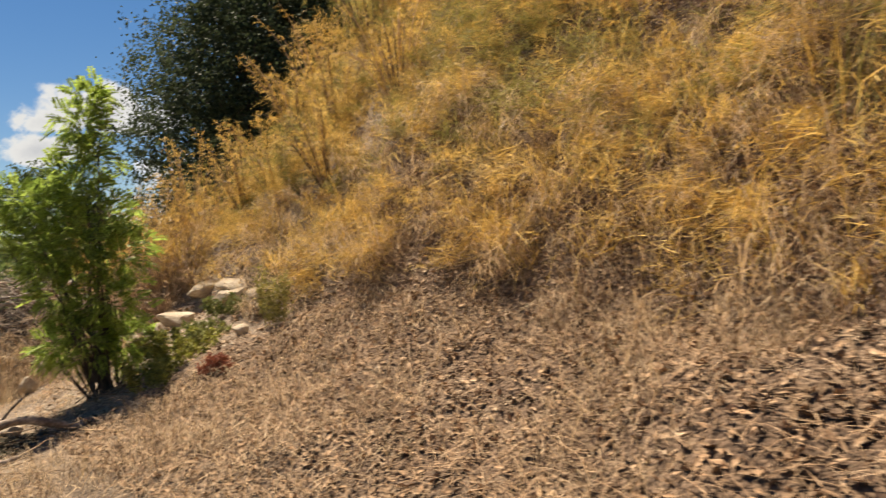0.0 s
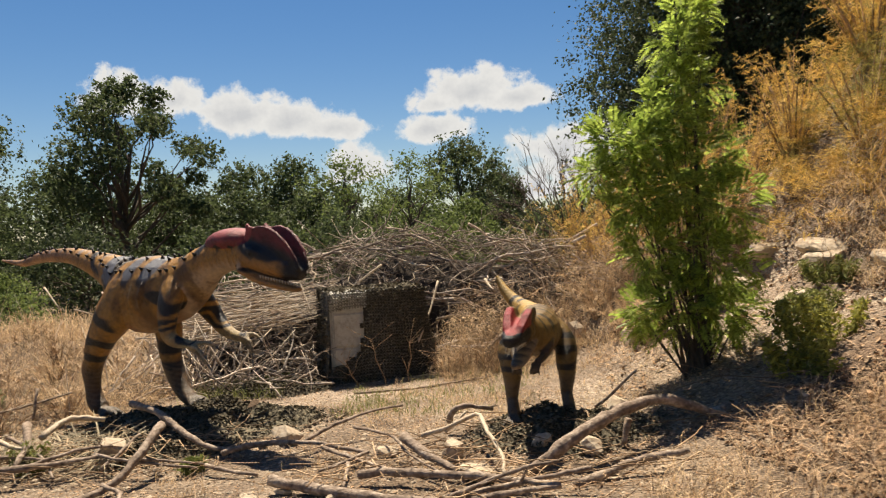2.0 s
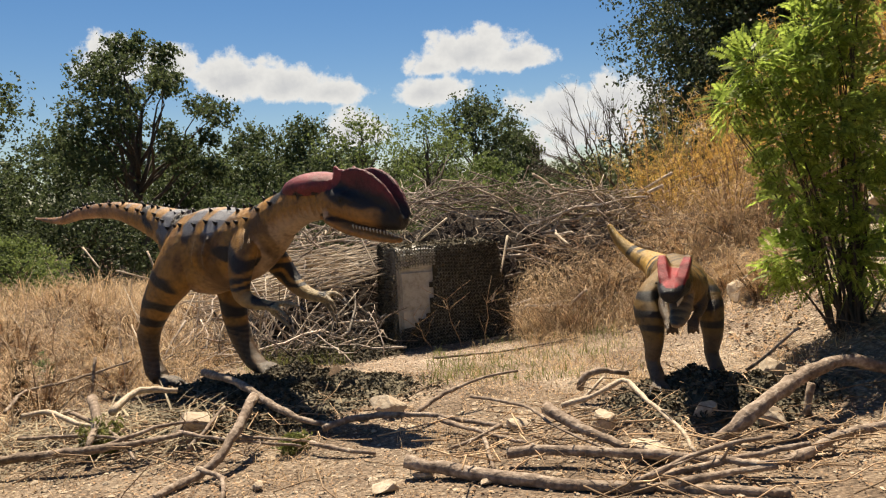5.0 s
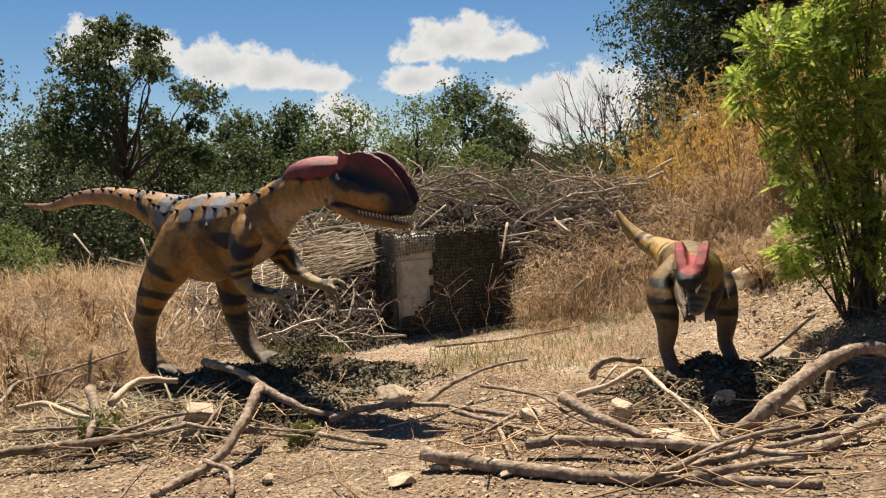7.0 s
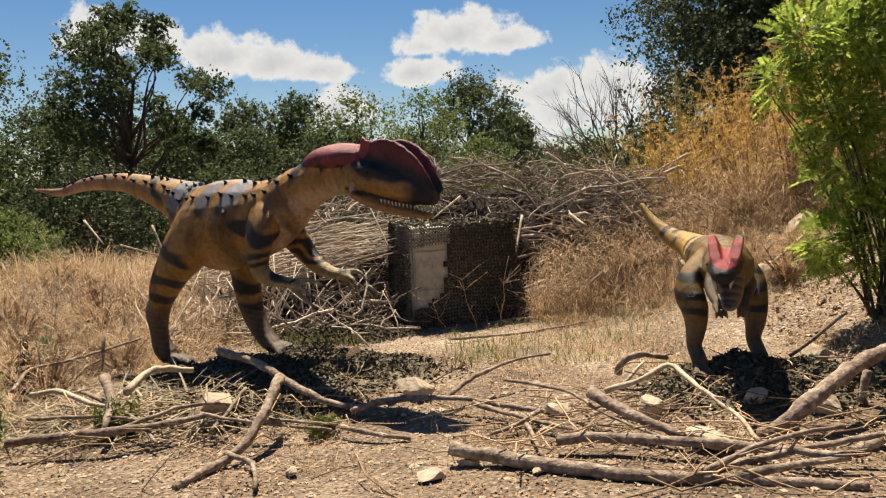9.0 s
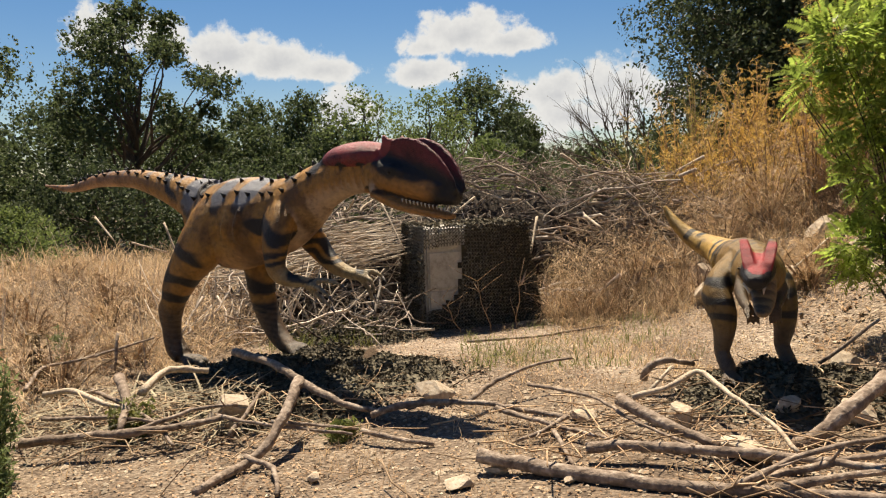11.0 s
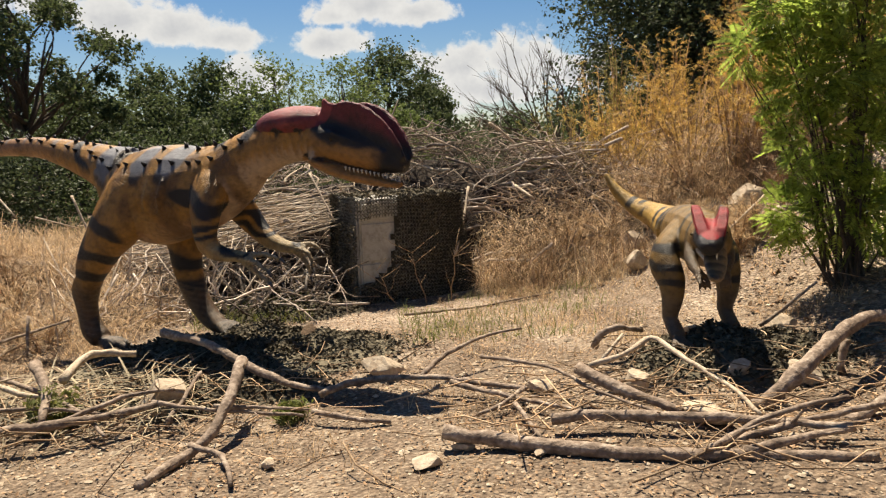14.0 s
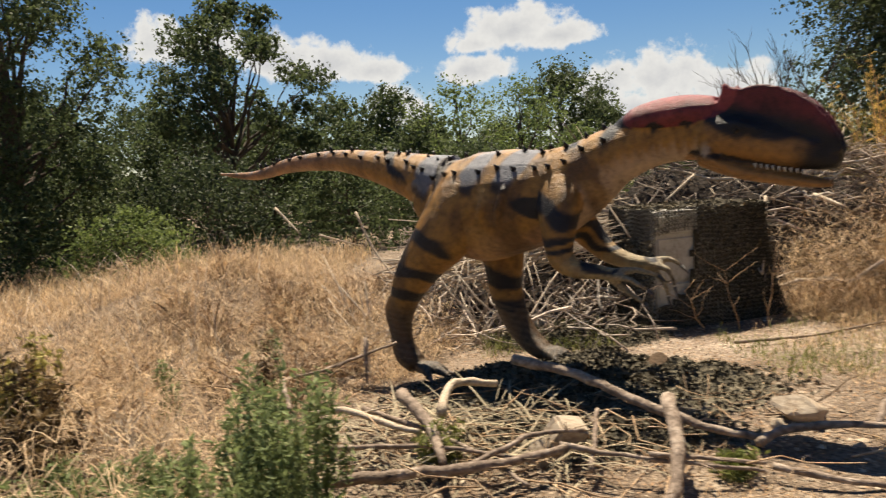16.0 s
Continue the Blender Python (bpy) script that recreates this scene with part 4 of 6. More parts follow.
def pile_z(x, y):
    """The surface of the brush pile over the ground."""
    top = lerp_table(x, CREST)
    front = lerp_table(x, [(-8, 11.2), (-5, 10.7), (-3.9, 11.3), (-2.6, 11.5), (0.5, 11.4)])
    k = 1 - min(max((12.6 - y) / (12.6 - front), 0.0), 1.0) ** 1.7 if y < 12.6 else 1 - min((y - 12.6) / 1.6, 1.0) ** 2
    return max(height(x, y), height(min(x, -1.2), y) + max(0.0, k) * (top + 0.15))


def brush_pile():
    rnd = random.Random(21)
    root = new("brush_pile")
    # dark lumpy sheet added under the sticks: deep shade put into the gaps
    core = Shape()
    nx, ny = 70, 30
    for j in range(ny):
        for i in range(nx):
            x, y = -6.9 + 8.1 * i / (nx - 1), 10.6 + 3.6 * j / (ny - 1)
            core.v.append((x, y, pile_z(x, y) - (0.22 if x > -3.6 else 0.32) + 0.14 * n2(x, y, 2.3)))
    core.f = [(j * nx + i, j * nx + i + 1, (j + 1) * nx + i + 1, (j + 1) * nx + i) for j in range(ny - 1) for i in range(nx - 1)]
    part("core", core, M_CORE, root, "dark sheet added inside the pile for shaded gaps")

    def one(x, y, az, tilt, L, r, lift=0.0, sides=5, bend=0.055):
        z = pile_z(x, y) + lift
        d = Vector((math.cos(az) * math.cos(tilt), math.sin(az) * math.cos(tilt), math.sin(tilt)))
        p = wander(Vector((x, y, z)) - d * L / 2, Vector((x, y, z)) + d * L / 2, 5, bend, rnd)
        p[0].z, p[-1].z = max(p[0].z, height(p[0].x, p[0].y)), max(p[-1].z, height(p[-1].x, p[-1].y))
        s = Shape()
        s.tube(p, [r, r * 0.95, r * 0.85, r * 0.7, r * 0.4], sides)
        return s

    # branches that can be told apart
    for i in range(290):
        x = rnd.uniform(-5.6, 0.6)
        y = rnd.uniform(11.0, 12.9)
        az = rnd.gauss(-0.1, 0.75) if rnd.random() < 0.6 else rnd.uniform(0, 3.1)
        thick = rnd.random() ** 2.5
        s = one(x, y, az, rnd.gauss(0.0, 0.3), rnd.uniform(0.5, 1.7), 0.006 + 0.018 * thick, rnd.uniform(-0.05, 0.22), 6, 0.1)
        pick = rnd.random()
        part("branch", s, M_PILE if pick < 0.4 else M_TWIG if pick < 0.7 else M_PALE if pick < 0.9 else M_LOG, root)
    fine, brown = Shape(), Shape()

    def pour(heap, s):
        b = len(heap.v)
        heap.v += s.v
        heap.f += [tuple(b + k for k in f) for f in s.f]

    for i in range(2300):
        x, y = (rnd.uniform(-4.0, 0.9) if rnd.random() < 0.8 else rnd.uniform(-6.4, -4.0)), rnd.uniform(10.9, 13.2)
        wild = x > -3.4
        s = one(x, y, rnd.uniform(0, 3.14), rnd.gauss(0.05, 0.55), rnd.uniform(0.2, 1.0), 0.0025 + 0.006 * rnd.random() ** 2, rnd.uniform(-0.12, 0.2), 4, 0.12)
        pour(brown if rnd.random() < (0.6 if wild else 0.4) else fine, s)
    # low tangle of sticks that spills out in front, towards the large statue
    for i in range(170):
        x, y = rnd.uniform(-6.2, -3.95), rnd.uniform(9.9, 11.0)
        L, az, tilt = rnd.uniform(0.2, 1.0), rnd.uniform(0, 6.28), rnd.gauss(0.25, 0.4)
        r = 0.004 + 0.012 * rnd.random() ** 2
        d = Vector((math.cos(az) * math.cos(tilt), math.sin(az) * math.cos(tilt), math.sin(tilt))) * L / 2
        c = Vector((x, y, height(x, y) + abs(d.z) + rnd.uniform(0.0, 0.12 + 0.25 * (y - 9.9))))
        pour(brown if rnd.random() < 0.35 else fine, Shape().tube(wander(c - d, c + d, 5, 0.07, rnd), [r, r * 0.95, r * 0.85, r * 0.7, r * 0.4], 5))
    tagged(part("twigs", fine, M_TWIG, root), kind="stuff")
    tagged(part("twigs", brown, M_PILE, root, "tangle of dark brown dead twigs"), kind="stuff")
    # sheaf of straight pale canes that lies on the heap beside the cabinet
    for i in range(130):
        x, y = rnd.uniform(-5.7, -4.25), rnd.uniform(10.75, 11.7)
        z = height(x, y) + 0.5 + (y - 10.75) * 0.4 + rnd.uniform(0.0, 0.3) + 0.12 * (x + 5.0)
        az, tilt, L = rnd.gauss(0.1, 0.3), rnd.gauss(0.12, 0.13), rnd.uniform(0.6, 2.0)
        d = Vector((math.cos(az) * math.cos(tilt), math.sin(az) * math.cos(tilt), math.sin(tilt)))
        L = min(L, 2 * (-3.92 - x) / max(0.3, d.x))
        c = Vector((x, y, z))
        r = rnd.uniform(0.005, 0.012)
        part("cane", Shape().tube(wander(c - d * L / 2, c + d * L / 2, 4, 0.012, rnd), [r, r, r * 0.9, r * 0.6], 5), M_CANE, root)
    # leaning canes, one end on the ground
    for i in range(46):
        x, y = rnd.uniform(-6.4, -4.5), rnd.uniform(10.0, 10.8)
        foot = Vector((x, y, height(x, y)))
        tip = foot + Vector((rnd.uniform(-0.7, 0.7), rnd.uniform(0.0, 0.6), rnd.uniform(0.3, 0.9)))
        tip.x = min(tip.x, -3.95)
        r = rnd.uniform(0.005, 0.012)
        part("cane", Shape().tube(wander(foot, tip, 4, 0.04, rnd), [r, r * 0.9, r * 0.8, r * 0.5], 5), M_CANE, root)
    tagged(root, "long heap of grey sticks, branches and pale canes", "brush pile")


brush_pile()


# ---- cabinet under a camouflage net ----
def netted_cabinet():
    root = new("utility_cabinet")
    x0, y0, z0 = -3.36, 11.0, -0.1
    root.location = (x0, y0, z0)
    root.rotation_euler = (0, 0, radians(22))
    bm = bmesh.new()
    bmesh.ops.create_cube(bm, size=1.0, matrix=Matrix.Translation((0, 0, 0.54)) @ Matrix.Diagonal((1.16, 0.72, 1.08, 1)))
    bmesh.ops.bevel(bm, geom=bm.edges[:], offset=0.025, segments=2, affect="EDGES")
    me = bpy.data.meshes.new("body")
    bm.to_mesh(me)
    bm.free()
    part("body", me, M_CABINET, root, "dirty white plastic body")
    for k, (zz, hh) in enumerate(((0.24, 0.38), (0.65, 0.38), (0.96, 0.16))):
        bm = bmesh.new()
        bmesh.ops.create_cube(bm, size=1.0, matrix=Matrix.Translation((0, -0.366, zz)) @ Matrix.Diagonal((1.08, 0.02, hh, 1)))
        bmesh.ops.bevel(bm, geom=bm.edges[:], offset=0.006, segments=1, affect="EDGES")
        me = bpy.data.meshes.new("panel")
        bm.to_mesh(me)
        bm.free()
        part("panel", me, M_CABINET, root)
    tagged(root, "white plastic cabinet half hidden by a net", "cabinet")

    net = new("camouflage_net")
    net.location, net.rotation_euler = root.location, root.rotation_euler
    cords, flaps = Shape(), []
    rnd = random.Random(5)

    def at(s, h):
        """A place on the draped net: s runs round the foot from the back left to the back right, h from the rim (0) down to the ground (1)."""
        W, D = 0.6, 0.39
        loop = [(-W, D), (-W, -D), (W, -D), (W, D)]
        lens = [2 * D, 2 * W, 2 * D]
        d = s * sum(lens)
        for i, L in enumerate(lens):
            if d <= L or i == 2:
                t = min(d / L, 1.0)
                px, py = loop[i][0] + (loop[i + 1][0] - loop[i][0]) * t, loop[i][1] + (loop[i + 1][1] - loop[i][1]) * t
                break
            d -= L
        right = max(0.0, min(1.0, (s - 0.35) / 0.35))
        flare = 1.0 + (0.06 + 0.22 * right) * h ** 1.6
        fold = 0.022 * math.sin(s * 47 + 2 * math.sin(h * 3)) * (0.3 + h)
        k = flare + fold
        return Vector((px * k, py * k - 0.012, 1.095 * (1 - h) + 0.012 + 0.03 * n2(s * 14, h * 3, 1.0)))

    def bare(s, h):
        """The torn gap that shows the white body: straight at the top, rounded below."""
        return 0.285 < s < 0.435 - 0.05 * max(0.0, h - 0.3) - 0.35 * max(0.0, h - 0.62) + 0.008 * math.sin(h * 31) and 0.19 < h < 0.80

    def cord(p, q, r):
        m = (q - p).cross(Vector((p.x, p.y, 0.2))).normalized() * r
        k = len(cords.v)
        cords.v += [tuple(p - m), tuple(p + m), tuple(q + m), tuple(q - m)]
        cords.f.append((k, k + 1, k + 2, k + 3))

    ns, nh = 84, 30
    for i in range(ns):
        for j in range(nh):
            s, h = i / ns, j / nh
            if bare(s, h):
                continue
            sway = [rnd.uniform(-0.12, 0.12) for _ in range(2)]
            a, b, c = at(s, h), at((i + 0.5 + sway[0]) / ns, (j + 0.5 + sway[1]) / nh), at((i + 1) / ns, h)
            r = rnd.uniform(0.0035, 0.0065)
            cord(a, b, r), cord(c, b, r), cord(b, at((i + 0.5) / ns, (j + 1) / nh), r)
            many = (1 if rnd.random() < 0.25 else 0) if s < 0.44 and h < 0.22 else 2
            for _ in range(many):
                f = at(min(1.0, (i + rnd.random()) / ns), min(1.0, (j + rnd.random()) / nh))
                flaps.append(tuple(f + Vector((f.x, f.y, 0)).normalized() * rnd.uniform(-0.004, 0.022)))
    tagged(part("cords", cords, M_NETCORD, net), kind="stuff")
    tagged(part("flaps", leaves("flaps", np.array(flaps), 0.034, 0.0, 0.55), M_NET, net), kind="stuff")
    # dark sheet added behind the mesh, so that the net looks dark over the white body
    liner = Shape()
    cols, rows = 60, 20
    for j in range(rows + 1):
        for i in range(cols + 1):
            p = at(i / cols, j / rows)
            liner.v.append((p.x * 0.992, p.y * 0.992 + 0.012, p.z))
    for j in range(rows):
        for i in range(cols):
            s, h = (i + 0.5) / cols, (j + 0.5) / rows
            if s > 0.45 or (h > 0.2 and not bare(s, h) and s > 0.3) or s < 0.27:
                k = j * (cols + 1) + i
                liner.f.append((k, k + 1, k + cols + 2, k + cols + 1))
    part("liner", liner, M_BACKING, net, "dark sheet added behind the net")
    # top sheet of the net
    tops = []
    for i in range(900):
        tops.append((rnd.uniform(-0.6, 0.6), rnd.uniform(-0.4, 0.39), 1.095 + rnd.uniform(0, 0.03)))
    tagged(part("top_flaps", leaves("top_flaps", np.array(tops), 0.05, 0.5, 0.6), M_NET, net), kind="stuff")
    tagged(net, "dark olive camouflage net draped over a cabinet", "camouflage net")


netted_cabinet()


def net_heap(cx0, cy0, rx, ry, tall, n, label, seed):
    """Crumpled netting that lies on the ground."""
    rnd = random.Random(seed)
    root = new("crumpled_net")
    S = Shape()
    k = 26

    def top(a, b):
        x, y = cx0 + rx * a, cy0 + ry * b
        d = math.sqrt(a * a + b * b)
        edge = max(0.0, 1 - d ** 2.2 + 0.25 * n2(x, y, 2.5, seed))
        return x, y, height(x, y) - 0.015 + tall * min(1.0, edge) * (0.45 + 0.9 * abs(n2(x, y, 4.0, seed)) + 0.3 * n2(x, y, 9.0, seed))

    for j in range(k):
        for i in range(k):
            a, b = -1 + 2 * i / (k - 1), -1 + 2 * j / (k - 1)
            S.v.append(top(a, b))
    for j in range(k - 1):
        for i in range(k - 1):
            a, b = -1 + 2 * (i + 0.5) / (k - 1), -1 + 2 * (j + 0.5) / (k - 1)
            if a * a + b * b < 0.95 + 0.3 * n2(a * 3, b * 3, 1.0, seed):
                q = j * k + i
                S.f.append((q, q + 1, q + k + 1, q + k))
    part("sheet", S, M_NET, root)
    pts = []
    while len(pts) < n:
        a, b = rnd.gauss(0, 0.5), rnd.gauss(0, 0.5)
        if a * a + b * b < 1.15:
            x, y, z = top(a, b)
            pts.append((x, y, z + rnd.uniform(0.0, 0.035)))
    tagged(part("flaps", leaves("flaps", np.array(pts), 0.034, 0.35, 0.6), M_NET, root), kind="stuff")
    tagged(root, label, "camouflage net", "crumpled nets on the ground")


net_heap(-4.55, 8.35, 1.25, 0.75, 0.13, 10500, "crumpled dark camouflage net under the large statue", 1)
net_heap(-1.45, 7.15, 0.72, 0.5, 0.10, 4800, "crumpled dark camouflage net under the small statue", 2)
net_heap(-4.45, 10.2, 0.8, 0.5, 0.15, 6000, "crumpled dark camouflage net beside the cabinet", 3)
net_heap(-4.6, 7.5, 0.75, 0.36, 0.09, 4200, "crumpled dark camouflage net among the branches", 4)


# ---- logs, branches and sticks on the ground ----
def branch(name, r, pts, label, material, seed, taper=0.75, sides=9, stubs=1):
    rnd = random.Random(seed)
    q = refine([(*p, r, r) for p in pts], 0.06)
    n = len(q)
    S = Shape()
    rows, radii = [], []
    for i, row in enumerate(q):
        t = i / max(1, n - 1)
        k = 0.007 + r * 0.14
        x, y, z = row[0] + rnd.gauss(0, k * 0.3), row[1] + rnd.gauss(0, k * 0.3), row[2] + rnd.gauss(0, k * 0.25)
        rows.append((x, y, max(z, height(x, y) + r * 0.35)))
        radii.append(r * (1 - (1 - taper) * t) * (1 + 0.16 * rnd.uniform(-1, 1)))
    S.tube(rows, radii, sides)
    for _ in range(stubs):
        i = rnd.randrange(n // 3, max(n // 3 + 1, n - 1))
        p = Vector(rows[i])
        d = (Vector(rows[min(i + 1, n - 1)]) - Vector(rows[i - 1])).normalized()
        w = (d * rnd.uniform(0.8, 1.5) + Vector((rnd.uniform(-1, 1), rnd.uniform(-1, 1), rnd.uniform(0.0, 0.5)))).normalized()
        L = rnd.uniform(2.0, 6.0) * r + 0.04
        S.tube(wander(p, p + w * L, 4, 0.05, rnd), [radii[i] * 0.6, radii[i] * 0.45, radii[i] * 0.35, radii[i] * 0.2], 6)
    return tagged(part(name, S, material), label, "log" if name == "log" else "branch", "dead branches on the ground")


BRANCHES = [
    (0.045, [(-4.32, 7.08, 0.38), (-4.34, 6.79, 0.27), (-4.39, 6.61, 0.17), (-4.48, 6.5, 0.12), (-4.62, 6.19, 0.11)]),
    (0.025, [(-4.48, 6.53, 0.14), (-4.32, 6.43, 0.12), (-4.22, 6.15, 0.11)]),
    (0.045, [(-5.01, 8.05, 0.32), (-4.69, 7.82, 0.3), (-4.37, 7.53, 0.22), (-4.12, 7.3, 0.17), (-3.87, 7.19, 0.14)]),
    (0.045, [(-5.37, 7.34, 0.25), (-5.33, 7.68, 0.3), (-5.11, 7.78, 0.26)]),
    (0.045, [(-5.8, 6.77, 0.15), (-5.51, 6.81, 0.16), (-5.13, 6.86, 0.17), (-4.78, 7.05, 0.17)]),
    (0.02, [(-6.17, 7.44, 0.25), (-6.39, 8.02, 0.25), (-6.22, 8.08, 0.27), (-5.98, 8.36, 0.3), (-5.77, 8.49, 0.35)]),
    (0.02, [(-4.8, 7.06, 0.18), (-4.47, 6.9, 0.18), (-3.98, 6.84, 0.14)]),
    (0.018, [(-4.44, 6.88, 0.2), (-4.18, 6.88, 0.18), (-3.96, 6.91, 0.14)]),
    (0.025, [(-3.94, 6.88, 0.14), (-3.74, 6.78, 0.13), (-3.53, 6.74, 0.11)]),
    (0.022, [(-5.32, 6.8, 0.15), (-5.06, 6.98, 0.2), (-4.92, 7.11, 0.22), (-4.69, 7.09, 0.24)]),
    (0.02, [(-5.92, 8.2, 0.45), (-5.9, 8.08, 0.2)]),
    (0.03, [(-6.09, 7.5, 0.2), (-5.91, 7.51, 0.22), (-5.59, 7.29, 0.2), (-5.46, 7.27, 0.18)]),
    (0.05, [(-5.59, 7.52, 0.3), (-5.41, 7.22, 0.22), (-5.32, 6.93, 0.15)]),
    (0.03, [(-3.92, 7.14, 0.14), (-3.71, 7.28, 0.16), (-3.34, 7.26, 0.17), (-3.18, 7.19, 0.17), (-2.8, 6.86, 0.2)]),
    (0.024, [(-3.34, 7.27, 0.17), (-3.16, 7.53, 0.22), (-2.93, 7.69, 0.27), (-2.65, 7.76, 0.3)]),
    (0.05, [(-3.31, 6.26, 0.24), (-3.04, 6.18, 0.21), (-2.67, 6.04, 0.2), (-2.39, 5.95, 0.2), (-2.07, 5.9, 0.2), (-1.63, 5.73, 0.22)]),
    (0.05, [(-2.55, 6.77, 0.33), (-2.38, 6.53, 0.28), (-2.18, 6.3, 0.24)]),
    (0.042, [(-2.79, 6.36, 0.22), (-2.52, 6.32, 0.24), (-2.19, 6.18, 0.26), (-1.97, 6.12, 0.26), (-1.61, 5.91, 0.28)]),
    (0.025, [(-2.44, 6.93, 0.28), (-2.21, 6.91, 0.36), (-2.06, 7.01, 0.4), (-1.99, 6.7, 0.36), (-1.92, 6.38, 0.32), (-1.91, 6.11, 0.28)]),
    (0.012, [(-2.98, 7.34, 0.25), (-2.66, 6.97, 0.28), (-2.52, 6.66, 0.26), (-2.28, 6.28, 0.24)]),
    (0.024, [(-3.18, 7.13, 0.17), (-2.95, 6.86, 0.18), (-2.59, 6.48, 0.2)]),
    (0.024, [(-2.26, 5.92, 0.22), (-1.94, 6.02, 0.3), (-1.8, 5.98, 0.36), (-1.61, 5.95, 0.4)]),
    (0.03, [(-2.09, 5.89, 0.22), (-1.89, 5.9, 0.25), (-1.61, 5.91, 0.28)]),
    (0.014, [(-2.81, 6.88, 0.2), (-2.98, 6.69, 0.18), (-3.11, 6.66, 0.15)]),
    (0.014, [(-2.91, 6.65, 0.2), (-2.86, 6.24, 0.18)]),
    (0.035, [(-2.27, 7.39, 0.25), (-2.24, 7.36, 0.34), (-2.15, 7.34, 0.38), (-1.94, 7.47, 0.32)]),
    (0.02, [(-2.29, 7.17, 0.24), (-2.13, 7.27, 0.36)]),
    (0.06, [(-1.78, 6.43, 0.15), (-1.51, 6.47, 0.34), (-1.29, 6.6, 0.43), (-0.92, 6.82, 0.5), (-0.71, 6.87, 0.47), (-0.36, 6.95, 0.32)]),
    (0.04, [(-1.07, 6.77, 0.4), (-1.11, 6.76, 0.2)]),
    (0.045, [(-1.5, 6.12, 0.2), (-1.13, 6.28, 0.28), (-0.83, 6.25, 0.34)]),
    (0.03, [(-2.29, 5.92, 0.2), (-1.89, 6.03, 0.25), (-1.44, 5.97, 0.35)]),
    (0.02, [(-3.35, 9.5, 0.02), (-2.61, 9.7, 0.02), (-1.84, 10.05, 0.05)]),
    (0.02, [(-1.17, 7.47, 0.3), (-0.88, 7.34, 0.6)]),
    (0.015, [(-5.82, 7.6, 0.2), (-5.25, 7.13, 0.16), (-4.95, 6.77, 0.12)]),
    (0.02, [(-5.88, 7.13, 0.16), (-5.39, 7.08, 0.18), (-4.92, 6.95, 0.15)]),
    (0.015, [(-4.68, 6.9, 0.13), (-4.61, 7.33, 0.25)]),
]
for i, (r, pts) in enumerate(BRANCHES):
    r = r * 0.7 if r > 0.016 else r
    thick = r >= 0.035 and len(pts) > 5
    pale = i in (3, 11, 18, 26)
    branch("log" if thick else "branch", r, pts, ("thick weathered log lying on gravel" if thick else "pale barkless dead branch on the ground" if pale else "thin brown dead stick on the ground" if r < 0.022 else "weathered grey-brown dead branch on the ground"),
           M_PALE if pale else M_LOG, 100 + i, 0.8 if thick else 0.6, 12 if thick else 8, 1 if 0.012 < r < 0.03 else 0)


def loose_twigs():
    """Small twigs that lie about between the branches."""
    rnd = random.Random(77)
    S = Shape()
    for i in range(380):
        if i % 2:
            x, y = rnd.gauss(-5.0, 0.8), rnd.gauss(7.3, 0.4)
        else:
            x, y = rnd.gauss(-2.0, 0.75), rnd.gauss(6.55, 0.45)
        L, az = rnd.uniform(0.1, 0.75), rnd.gauss(0.0, 0.9)
        z = height(x, y) + rnd.uniform(0.005, 0.10)
        d = Vector((math.cos(az), math.sin(az), rnd.gauss(0, 0.15))) * L / 2
        r = rnd.uniform(0.002, 0.0055)
        c = Vector((x, y, z + abs(d.z) * 0.6))
        S.tube(wander(c - d, c + d, 5, 0.1, rnd), [r, r * 0.95, r * 0.9, r * 0.8, r * 0.4], 4)
    stuff("loose_twigs", S, M_DEAD, "thin brown twigs strewn between the branches", "twigs")


loose_twigs()


# ---- stones ----
def stone(x, y, rx, rz, label, seed, material=None, turn=0.0):
    bm = bmesh.new()
    bmesh.ops.create_icosphere(bm, subdivisions=3, radius=1.0)
    rnd = random.Random(seed)
    cuts = [Vector((rnd.gauss(0, 1), rnd.gauss(0, 1), rnd.gauss(0, 0.8))).normalized() for _ in range(15)]
    for v in bm.verts:
        p = v.co.copy()
        for c in cuts:
            over = p.dot(c) - 0.56
            if over > 0:
                p -= c * over * 0.92
        p *= 1 + 0.07 * noise.noise(p * 2.5 + Vector((seed, 0, 0)))
        v.co = Vector((p.x * rx, p.y * rx * 0.8, p.z * rz))
    me = bpy.data.meshes.new("stone")
    bm.to_mesh(me)
    bm.free()
    ob = part("stone", me, material or M_ROCK)
    ob.matrix_world = pose(x, y, height(x, y) + rz * 0.55, rnd.uniform(-12, 12), rnd.uniform(-12, 12), turn + rnd.uniform(0, 360))
    return tagged(ob, label, "stone", "stones in the clearing")


